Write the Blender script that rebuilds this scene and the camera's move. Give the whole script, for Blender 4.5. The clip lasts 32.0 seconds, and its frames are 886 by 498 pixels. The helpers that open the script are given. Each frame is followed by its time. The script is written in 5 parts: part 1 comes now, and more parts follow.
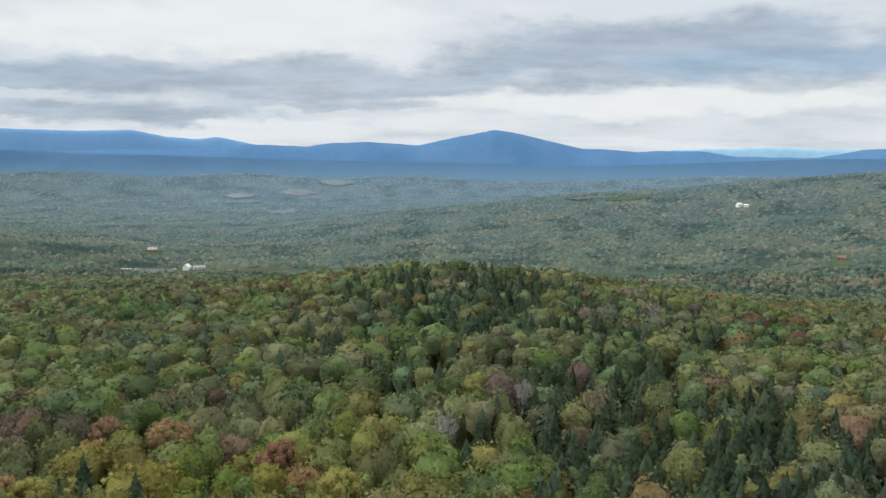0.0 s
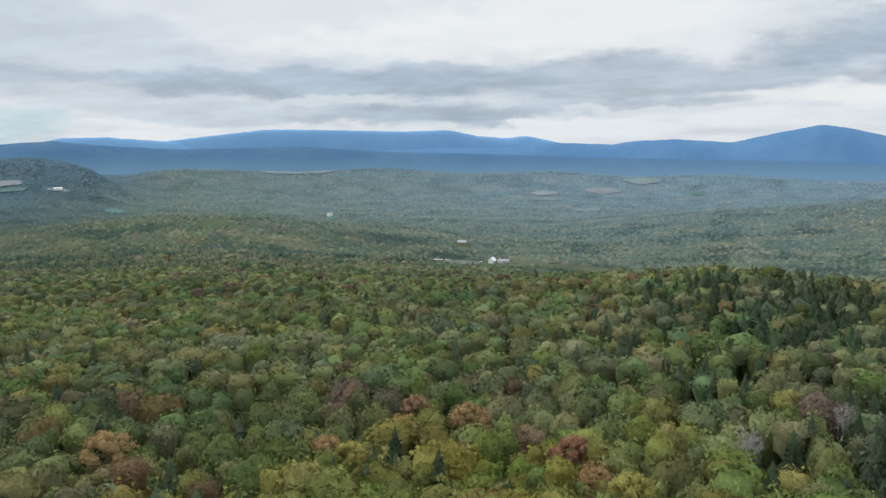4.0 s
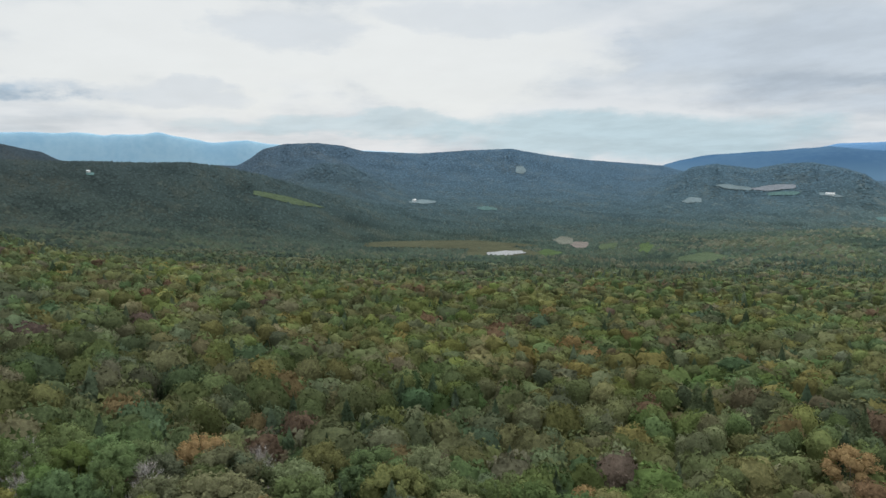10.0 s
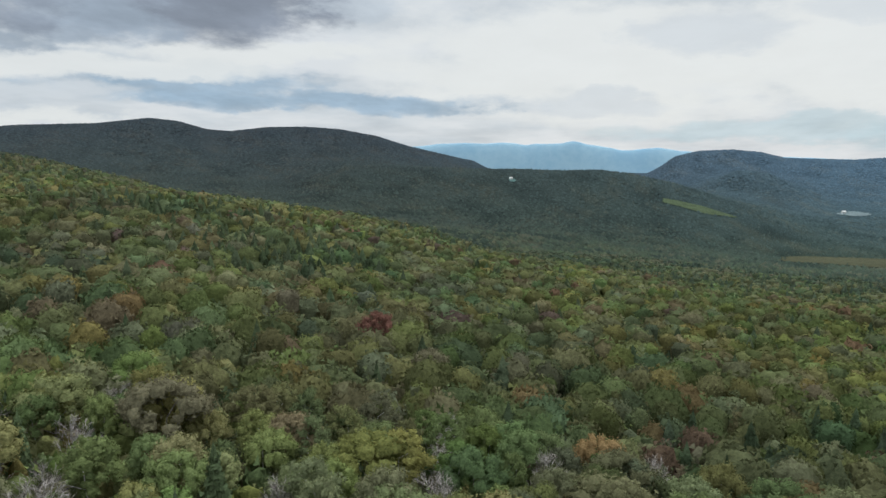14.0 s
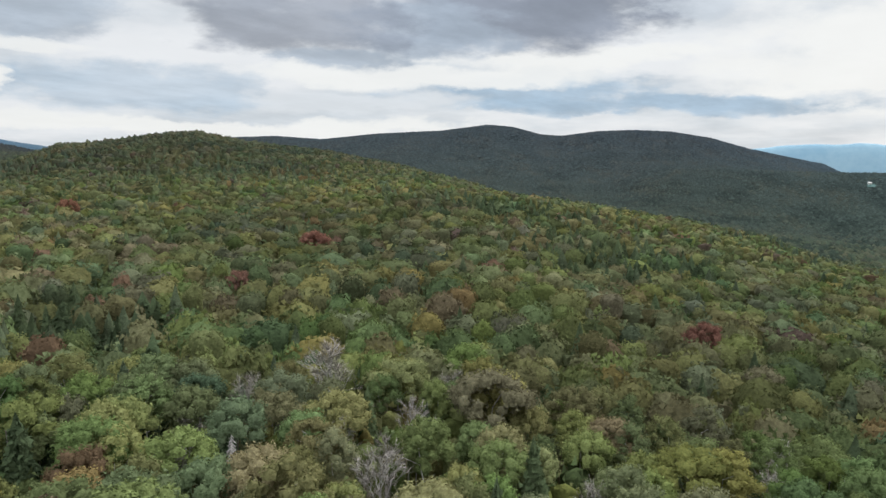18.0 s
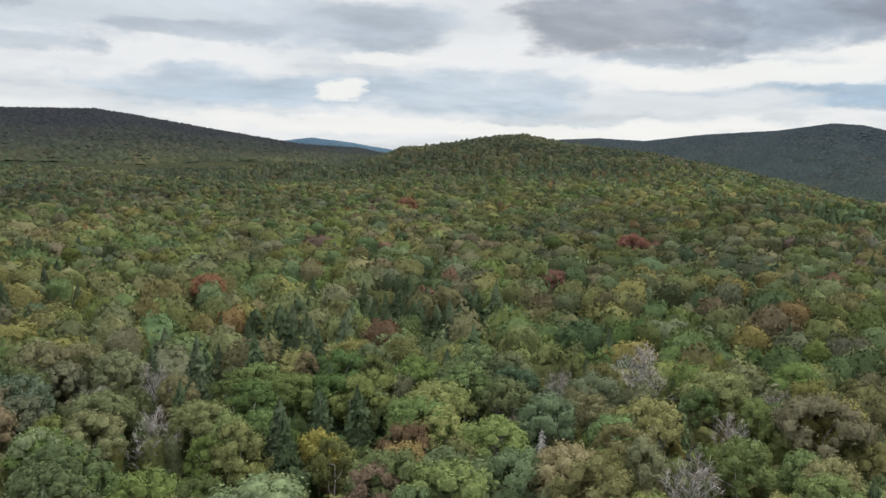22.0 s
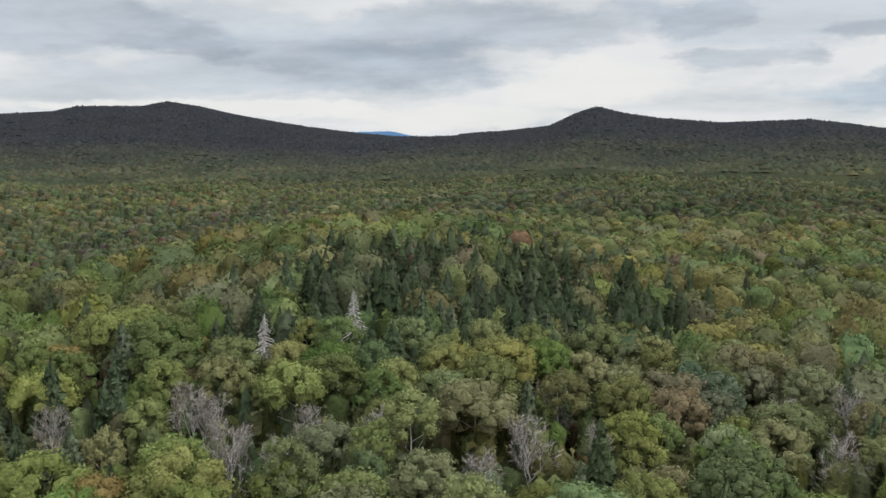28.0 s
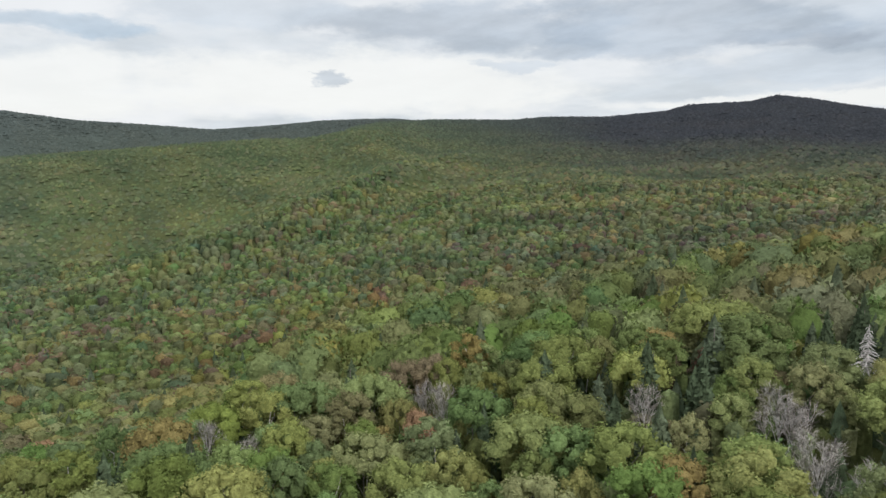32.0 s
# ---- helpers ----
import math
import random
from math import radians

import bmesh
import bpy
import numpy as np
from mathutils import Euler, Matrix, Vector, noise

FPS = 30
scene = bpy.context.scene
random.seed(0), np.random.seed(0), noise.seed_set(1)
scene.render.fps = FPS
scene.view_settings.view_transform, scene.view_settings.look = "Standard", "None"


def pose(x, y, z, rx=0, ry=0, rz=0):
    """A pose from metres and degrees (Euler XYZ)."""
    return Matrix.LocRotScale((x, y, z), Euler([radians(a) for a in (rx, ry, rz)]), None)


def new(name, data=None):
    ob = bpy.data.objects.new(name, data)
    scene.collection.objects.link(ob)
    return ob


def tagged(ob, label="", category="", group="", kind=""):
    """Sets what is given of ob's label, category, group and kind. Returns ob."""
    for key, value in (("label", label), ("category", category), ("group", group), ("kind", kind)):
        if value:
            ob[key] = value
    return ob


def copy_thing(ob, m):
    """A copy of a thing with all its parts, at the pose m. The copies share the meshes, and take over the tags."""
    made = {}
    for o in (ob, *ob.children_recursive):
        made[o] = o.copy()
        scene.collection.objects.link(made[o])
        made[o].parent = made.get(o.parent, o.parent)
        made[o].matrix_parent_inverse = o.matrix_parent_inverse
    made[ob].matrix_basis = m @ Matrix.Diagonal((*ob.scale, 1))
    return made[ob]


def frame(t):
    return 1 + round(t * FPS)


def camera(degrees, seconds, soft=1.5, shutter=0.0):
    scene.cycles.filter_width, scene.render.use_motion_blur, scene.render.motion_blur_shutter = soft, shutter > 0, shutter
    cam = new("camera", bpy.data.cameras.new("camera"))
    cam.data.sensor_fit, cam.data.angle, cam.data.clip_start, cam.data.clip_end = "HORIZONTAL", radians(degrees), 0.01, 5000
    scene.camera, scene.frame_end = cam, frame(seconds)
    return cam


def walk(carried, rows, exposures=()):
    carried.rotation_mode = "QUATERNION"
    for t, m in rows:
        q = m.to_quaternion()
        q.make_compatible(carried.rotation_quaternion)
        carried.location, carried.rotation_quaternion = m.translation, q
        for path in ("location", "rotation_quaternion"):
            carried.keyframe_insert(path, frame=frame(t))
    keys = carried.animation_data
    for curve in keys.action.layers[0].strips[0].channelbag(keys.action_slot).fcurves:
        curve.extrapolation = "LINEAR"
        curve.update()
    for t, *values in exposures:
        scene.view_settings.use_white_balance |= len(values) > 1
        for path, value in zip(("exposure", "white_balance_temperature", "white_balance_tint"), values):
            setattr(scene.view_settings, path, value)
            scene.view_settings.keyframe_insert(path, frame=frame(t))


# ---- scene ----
# The camera hovers over the wooded hill and turns on the spot.
cam = camera(58.26, 32.0, soft=1.5)
EYE = 150.0
# seconds, bearing (degrees, anticlockwise from +y), pitch, roll
TURN = [
    (0.0, -0.00, -6.41, -0.46),
    (0.5, 1.93, -6.44, -0.49),
    (1.0, 4.42, -6.43, -0.51),
    (1.5, 7.04, -6.45, -0.53),
    (2.0, 9.77, -6.48, -0.51),
    (2.5, 12.62, -6.51, -0.43),
    (4.5, 25.39, -6.79, -0.37),
    (5.0, 29.81, -6.87, -0.36),
    (5.5, 34.26, -6.89, -0.33),
    (6.0, 38.83, -6.89, -0.29),
    (6.5, 43.43, -6.95, -0.22),
    (7.0, 48.02, -6.96, -0.15),
    (7.5, 52.49, -6.92, -0.10),
    (8.0, 56.77, -6.88, -0.10),
    (8.5, 61.07, -6.82, -0.10),
    (9.0, 65.24, -6.71, -0.14),
    (9.5, 69.25, -6.69, -0.25),
    (10.0, 73.31, -6.68, -0.36),
    (10.5, 77.38, -6.63, -0.42),
    (11.0, 81.16, -6.66, -0.47),
    (11.5, 84.90, -6.58, -0.41),
    (12.0, 88.64, -6.53, -0.30),
    (12.5, 92.20, -6.47, -0.24),
    (13.0, 95.58, -6.39, -0.17),
    (13.5, 98.98, -6.29, -0.09),
    (14.0, 102.16, -6.25, -0.04),
    (14.5, 105.41, -6.21, 0.01),
    (16.5, 117.26, -6.09, 0.08),
    (17.0, 119.99, -6.02, 0.14),
    (17.5, 122.72, -6.00, 0.14),
    (18.0, 125.46, -5.96, 0.14),
    (18.5, 128.07, -5.93, 0.14),
    (19.0, 130.65, -5.90, 0.12),
    (19.5, 133.05, -5.87, 0.08),
    (20.0, 135.46, -5.87, 0.04),
    (20.5, 137.89, -5.84, -0.02),
    (21.0, 140.50, -5.83, -0.05),
    (21.5, 143.92, -5.82, -0.07),
    (22.0, 148.14, -5.80, -0.13),
    (22.5, 152.19, -5.76, -0.18),
    (23.0, 156.22, -5.76, -0.18),
    (23.5, 160.08, -5.71, -0.16),
    (24.0, 164.03, -5.64, -0.16),
    (24.5, 167.94, -5.61, -0.19),
    (25.0, 171.99, -5.54, -0.22),
    (25.5, 176.03, -5.47, -0.22),
    (27.5, 191.80, -5.23, -0.24),
    (28.0, 196.04, -5.20, -0.31),
    (28.5, 200.38, -5.24, -0.42),
    (29.0, 204.86, -5.28, -0.50),
    (29.5, 209.43, -5.35, -0.53),
    (30.0, 214.16, -5.40, -0.52),
    (30.5, 219.02, -5.50, -0.52),
    (31.0, 224.00, -5.60, -0.53),
    (31.5, 230.22, -5.73, -0.50),
    (32.0, 237.42, -5.80, -0.42),
]
walk(cam, [(t, pose(0, 0, EYE, 90 + pitch, 0, bearing) @ pose(0, 0, 0, 0, 0, -roll)) for t, bearing, pitch, roll in TURN],
     [(0, 0.0, 6320, 11), (6, 0.0, 6320, 11), (9, -0.06, 6320, 11), (12, -0.2, 6260, 10), (14, -0.16, 6280, 10), (17, 0.0, 6420, 12), (20, 0.07, 6500, 12), (22, 0.07, 6560, 12), (25, -0.02, 6580, 12), (28, -0.03, 6580, 12), (29.5, 0.0, 6540, 12), (31, 0.1, 6480, 12), (32, 0.1, 6480, 12)])

# ---- light ----
SUN_BEARING, SUN_HEIGHT = 84.0, 30.0
sun = new("sun", bpy.data.lights.new("sun", "SUN"))
sun.data.energy, sun.data.angle, sun.data.color = 2.2, radians(18), (1.0, 0.96, 0.9)
sun.rotation_euler = (radians(90 - SUN_HEIGHT), 0, radians(SUN_BEARING + 180))


class Nodes:
    """Short hand for node trees."""

    def __init__(self, tree):
        self.tree = tree

    def node(self, kind, operation=None, data_type=None, blend_type=None, interpolation_type=None, attribute_name=None):
        n = self.tree.nodes.new(kind)
        if operation:
            n.operation = operation
        if data_type:
            n.data_type, n.blend_type = data_type, blend_type
        if interpolation_type:
            n.interpolation_type = interpolation_type
        if attribute_name:
            n.attribute_name = attribute_name
        return n

    def put(self, socket, value):
        if isinstance(value, bpy.types.NodeSocket):
            self.tree.links.new(value, socket)
        elif value is not None:
            socket.default_value = value

    def math(self, op, a, b=None, c=None, clamp=False):
        n = self.node("ShaderNodeMath", operation=op)
        n.use_clamp = clamp
        for s, v in zip(n.inputs, (a, b, c)):
            self.put(s, v)
        return n.outputs[0]

    def mix(self, fac, a, b, blend="MIX"):
        n = self.node("ShaderNodeMix", data_type="RGBA", blend_type=blend)
        self.put(n.inputs[0], fac)
        self.put(n.inputs[6], (*a, 1) if isinstance(a, tuple) else a)
        self.put(n.inputs[7], (*b, 1) if isinstance(b, tuple) else b)
        return n.outputs[2]

    def noise(self, vector, scale, detail=3.0, rough=0.55):
        n = self.node("ShaderNodeTexNoise")
        self.put(n.inputs["Vector"], vector)
        n.inputs["Scale"].default_value, n.inputs["Detail"].default_value, n.inputs["Roughness"].default_value = scale, detail, rough
        return n.outputs[0]

    def step(self, value, lo, hi, to_lo=0.0, to_hi=1.0):
        n = self.node("ShaderNodeMapRange", interpolation_type="SMOOTHSTEP")
        for s, v in zip(n.inputs, (value, lo, hi, to_lo, to_hi)):
            self.put(s, v)
        return n.outputs[0]


def make_sky():
    world = bpy.data.worlds.new("overcast_sky")
    scene.world = world
    world.use_nodes = True
    world.node_tree.nodes.clear()
    k = Nodes(world.node_tree)
    way = k.node("ShaderNodeTexCoord").outputs["Generated"]
    clear = k.node("ShaderNodeTexSky")
    clear.sky_type, clear.sun_disc = "NISHITA", False
    clear.sun_elevation, clear.sun_rotation = radians(SUN_HEIGHT), radians(-SUN_BEARING)
    xyz = k.node("ShaderNodeSeparateXYZ")
    k.put(xyz.inputs[0], way)
    x, y, z = xyz.outputs
    # a flat sheet of cloud seen in perspective
    lift = k.math("ADD", k.math("MAXIMUM", z, 0.0), 0.13)
    sheet = k.node("ShaderNodeCombineXYZ")
    k.put(sheet.inputs[0], k.math("DIVIDE", x, lift))
    k.put(sheet.inputs[1], k.math("DIVIDE", y, lift))
    broad = k.noise(sheet.outputs[0], 0.75, 4.0, 0.55)
    puff = k.node("ShaderNodeVectorMath", operation="MULTIPLY")
    k.put(puff.inputs[0], way)
    puff.inputs[1].default_value = (1.0, 1.0, 2.6)
    fine = k.noise(puff.outputs[0], 5.5, 7.0, 0.58)
    shape = k.math("ADD", k.math("MULTIPLY", broad, 0.7), k.math("MULTIPLY", fine, 0.3))
    grey = k.step(shape, 0.42, 0.62)
    # bearing (anticlockwise from +y) and height in degrees, frayed by noise
    turned = k.math("MULTIPLY", k.math("ARCTAN2", k.math("MULTIPLY", x, -1.0), y), 57.2958)
    bearing = k.math("ADD", turned, k.math("MULTIPLY", k.math("LESS_THAN", turned, -60.0), 360.0))
    height = k.math("MULTIPLY", k.math("ARCSINE", z), 57.2958)
    bearing = k.math("ADD", bearing, k.math("MULTIPLY", k.math("SUBTRACT", fine, 0.5), 20.0))
    height = k.math("ADD", height, k.math("MULTIPLY", k.math("SUBTRACT", k.noise(puff.outputs[0], 7.5, 7.0, 0.6), 0.5), 3.4))

    curl = k.node("ShaderNodeVectorMath", operation="MULTIPLY")
    k.put(curl.inputs[0], way)
    curl.inputs[1].default_value = (1.0, 1.0, 2.4)
    curls = k.math("MULTIPLY", k.math("SUBTRACT", k.noise(curl.outputs[0], 12.0, 6.0, 0.6), 0.5), 1.8)

    def bank(where, tall, wide, high):
        a = k.math("DIVIDE", k.math("SUBTRACT", bearing, where), wide)
        b = k.math("DIVIDE", k.math("SUBTRACT", height, tall), high)
        d = k.math("ADD", k.math("ADD", k.math("MULTIPLY", a, a), k.math("MULTIPLY", b, b)), curls)
        return k.step(d, 0.3, 1.3, 1.0, 0.0)

    colour = k.mix(grey, (0.82, 0.85, 0.86), (0.62, 0.68, 0.72))
    for where, tall, wide, high, tone, strength in CLOUDS:
        colour = k.mix(k.math("MULTIPLY", bank(where, tall, wide, high), strength), colour, tone)
    long = k.node("ShaderNodeVectorMath", operation="MULTIPLY")
    k.put(long.inputs[0], sheet.outputs[0])
    long.inputs[1].default_value = (1.0, 1.35, 1.0)
    ragged = k.step(k.noise(long.outputs[0], 1.9, 7.0, 0.6), 0.30, 0.70, 1.13, 0.86)
    fleece = k.node("ShaderNodeVectorMath", operation="SCALE")
    k.put(fleece.inputs[0], colour)
    tone = k.node("ShaderNodeRGBToBW")
    k.put(tone.inputs[0], colour)
    k.put(fleece.inputs["Scale"], k.math("ADD", 1.0, k.math("MULTIPLY", k.math("SUBTRACT", ragged, 1.0), k.step(tone.outputs[0], 0.5, 0.84, 1.0, 0.12))))
    colour = fleece.outputs[0]
    above = k.step(height, 12.0, 45.0, 1.0, SKY_ABOVE)
    lit = k.node("ShaderNodeVectorMath", operation="SCALE")
    k.put(lit.inputs[0], colour)
    k.put(lit.inputs["Scale"], above)
    cloudy = k.node("ShaderNodeBackground")
    k.put(cloudy.inputs[0], lit.outputs[0])
    blue = k.node("ShaderNodeBackground")
    k.put(blue.inputs[0], clear.outputs[0])
    blue.inputs[1].default_value = 0.06
    both = k.node("ShaderNodeMixShader")
    both.inputs[0].default_value = 0.94
    k.put(both.inputs[1], blue.outputs[0])
    k.put(both.inputs[2], cloudy.outputs[0])
    out = k.node("ShaderNodeOutputWorld")
    k.put(out.inputs[0], both.outputs[0])


WHITE, PALE, MID, SLATE, BLUE = (0.88, 0.90, 0.875), (0.61, 0.68, 0.74), (0.41, 0.49, 0.575), (0.26, 0.30, 0.365), (0.38, 0.52, 0.65)
SOFT, CYAN = (0.72, 0.77, 0.80), (0.53, 0.69, 0.75)
# cloud banks: bearing, height, half width, half height (degrees), tone, strength
CLOUDS = [
    (20, 9.8, 20, 3.2, WHITE, 0.95),
    (-20, 10.5, 14, 2.4, SOFT, 0.8),
    (28, 5.2, 15, 1.5, PALE, 0.9),
    (8, 5.2, 22, 1.8, MID, 0.75),
    (-18, 7.4, 19, 2.5, MID, 0.9),
    (-23, 6.6, 9, 1.0, BLUE, 0.7),
    (-14, 4.0, 16, 0.9, WHITE, 0.9),
    (12, 3.2, 14, 0.6, SOFT, 0.7),
    (-16, 2.2, 14, 0.6, SOFT, 0.6),
    (28, 2.9, 15, 0.9, MID, 0.7),
    (8, 3.6, 10, 0.5, MID, 0.5),
    (33, 9.8, 12, 2.0, SOFT, 0.7),
    (49, 6.8, 13, 2.6, PALE, 0.9),
    (46, 4.4, 10, 1.4, MID, 0.45),
    (31, 4.9, 14, 1.2, MID, 0.8),
    (40, 3.0, 12, 1.0, PALE, 0.9),
    (22, 2.8, 12, 0.5, MID, 0.55),
    (30, 3.7, 7, 0.4, SOFT, 0.7),
    (73, 7.0, 12, 4.5, WHITE, 0.95),
    (61, 1.6, 13, 1.8, CYAN, 0.9),
    (80, 2.2, 12, 0.8, CYAN, 0.6),
    (92, 7.0, 15, 4.5, WHITE, 0.95),
    (86, 8.6, 6, 1.3, SOFT, 0.8),
    (70, 9.6, 8, 1.2, SOFT, 0.7),
    (94, 4.2, 6, 0.8, SOFT, 0.8),
    (107, 4.0, 8, 0.9, BLUE, 0.85),
    (119, 5.2, 10, 1.4, BLUE, 0.9),
    (116, 7.4, 11, 0.8, WHITE, 0.95),
    (119, 10.3, 10, 2.6, SLATE, 0.95),
    (108, 10.6, 4, 1.4, PALE, 0.7),
    (112, 4.2, 14, 0.7, BLUE, 0.7),
    (126, 9.6, 7, 1.9, MID, 0.8),
    (135, 9.9, 8, 2.3, SLATE, 0.75),
    (132, 7.4, 4, 0.8, MID, 0.8),
    (126, 6.2, 14, 0.9, WHITE, 0.9),
    (132, 4.4, 9, 0.7, SOFT, 0.8),
    (147, 5.4, 10, 1.5, BLUE, 0.55),
    (140, 2.7, 22, 0.7, WHITE, 0.95),
    (155, 9.8, 9, 2.0, MID, 0.75),
    (153, 7.6, 5, 0.6, WHITE, 0.8),
    (163, 5.4, 10, 1.3, BLUE, 0.6),
    (156.9, 5.4, 2.4, 0.6, WHITE, 0.95),
    (157, 3.2, 12, 0.7, WHITE, 0.85),
    (170, 10.4, 13, 2.2, PALE, 0.9),
    (174, 8.0, 5, 0.8, MID, 0.6),
    (178, 10.6, 5, 1.0, MID, 0.55),
    (192.5, 7.4, 2.2, 0.5, PALE, 0.8),
    (163, 9.2, 6, 0.9, MID, 0.5),
    (186, 6.6, 9, 1.9, WHITE, 0.95),
    (192, 10.4, 13, 1.9, MID, 0.65),
    (199, 7.0, 4, 1.7, PALE, 0.8),
    (196, 4.2, 8, 0.9, WHITE, 0.8),
    (206, 8.2, 12, 2.6, MID, 0.7),
    (214, 6.6, 8, 1.1, PALE, 0.8),
    (208, 10.6, 9, 1.0, PALE, 0.7),
    (200, 8.8, 5, 0.7, MID, 0.6),
    (216, 8.6, 6, 0.7, SLATE, 0.35),
    (229, 8.4, 5, 0.8, MID, 0.6),
    (222, 9.6, 10, 2.2, MID, 0.65),
    (212, 4.5, 14, 0.6, WHITE, 0.9),
    (242, 5.8, 15, 2.3, WHITE, 0.95),
    (236, 10.0, 12, 1.8, MID, 0.65),
    (233, 7.3, 3, 0.4, PALE, 0.7),
    (243.6, 6.4, 1.6, 0.4, MID, 0.6),
    (250, 10.6, 8, 1.4, PALE, 0.7),
    (260, 8.8, 4.5, 1.0, BLUE, 0.55),
    (262, 5.0, 10, 2.6, WHITE, 0.9),
]
SKY_ABOVE = 2.9
make_sky()

# ---- materials ----


def material(name, rough=0.8):
    m = bpy.data.materials.new(name)
    m.use_nodes = True
    k = Nodes(m.node_tree)
    b = m.node_tree.nodes["Principled BSDF"]
    b.inputs["Roughness"].default_value = rough
    b.inputs["Specular IOR Level"].default_value = 0.25
    return m, k, b


def relief(k, b, value, strength, distance):
    n = k.node("ShaderNodeBump")
    n.inputs["Strength"].default_value, n.inputs["Distance"].default_value = strength, distance
    k.put(n.inputs["Height"], value)
    k.put(b.inputs["Normal"], n.outputs[0])


def foliage(name, stuff, grain, contrast, each, mean=1.3):
    """Leaves: the colour of the tree, mottled leaf by leaf, a little light passing through."""
    m, k, b = material(name, 0.7)
    b.inputs["Specular IOR Level"].default_value = 0.0
    if stuff:
        tint = k.node("ShaderNodeAttribute", attribute_name="tint").outputs["Color"]
    else:
        tint = k.node("ShaderNodeObjectInfo").outputs["Color"]
    spot = k.node("ShaderNodeNewGeometry").outputs["Position"]
    leafy = k.noise(spot, grain, 3.0, 0.65)
    branchy = k.noise(spot, grain * 0.22, 2.0, 0.5)
    isle = k.node("ShaderNodeNewGeometry").outputs["Random Per Island"]
    value = k.math("ADD", k.step(leafy, 0.3, 0.7, -0.4, 0.4), k.math("MULTIPLY", k.math("SUBTRACT", branchy, 0.5), 0.9))
    value = k.math("MULTIPLY_ADD", value, contrast, mean - 0.5 * each)
    value = k.math("MULTIPLY_ADD", isle, each, value)
    n = k.node("ShaderNodeVectorMath", operation="SCALE")
    k.put(n.inputs[0], tint)
    k.put(n.inputs["Scale"], value if stuff else k.math("MULTIPLY", value, 1.3))
    k.put(b.inputs["Base Color"], n.outputs[0])
    relief(k, b, leafy, contrast, 0.7 / grain)
    glow = k.node("ShaderNodeBsdfTranslucent")
    k.put(glow.inputs[0], n.outputs[0])
    both = k.node("ShaderNodeMixShader")
    both.inputs[0].default_value = 0.24
    k.put(both.inputs[1], b.outputs[0])
    k.put(both.inputs[2], glow.outputs[0])
    k.put(m.node_tree.nodes["Material Output"].inputs[0], both.outputs[0])
    return m


LEAVES = foliage("leaves", False, 2.3, 1.0, 0.6, 1.54)
LEAVES_STUFF = foliage("leaves_of_the_wood", True, 1.3, 0.9, 0.5, 1.5)
LEAVES_FAR = foliage("leaves_of_the_far_wood", True, 0.3, 0.45, 0.3, 1.25)


def bark_material(name, dark, light):
    m, k, b = material(name, 0.85)
    spot = k.node("ShaderNodeTexCoord").outputs["Object"]
    n = k.noise(spot, 3.0, 5.0, 0.65)
    k.put(b.inputs["Base Color"], k.mix(k.step(n, 0.35, 0.65), dark, light))
    relief(k, b, n, 0.4, 0.05)
    return m


BARK = bark_material("bark", (0.10, 0.085, 0.07), (0.2, 0.18, 0.16))
TWIG = bark_material("twigs", (0.24, 0.215, 0.19), (0.36, 0.33, 0.30))
DEAD = bark_material("dead_wood", (0.28, 0.26, 0.25), (0.5, 0.48, 0.46))


def land_material():
    m, k, b = material("woodland_ground", 1.0)
    b.inputs["Specular IOR Level"].default_value = 0.0
    tint = k.node("ShaderNodeAttribute", attribute_name="tint").outputs["Color"]
    spot = k.node("ShaderNodeNewGeometry").outputs["Position"]
    fine = k.noise(spot, 0.12, 6.0, 0.7)
    broad = k.noise(spot, 0.012, 4.0, 0.6)
    value = k.math("ADD", k.math("MULTIPLY", fine, 1.2), k.math("MULTIPLY", broad, 0.8))
    n = k.node("ShaderNodeVectorMath", operation="SCALE")
    k.put(n.inputs[0], tint)
    k.put(n.inputs["Scale"], value)
    k.put(b.inputs["Base Color"], n.outputs[0])
    relief(k, b, fine, 0.6, 4.0)
    return m


LAND = land_material()

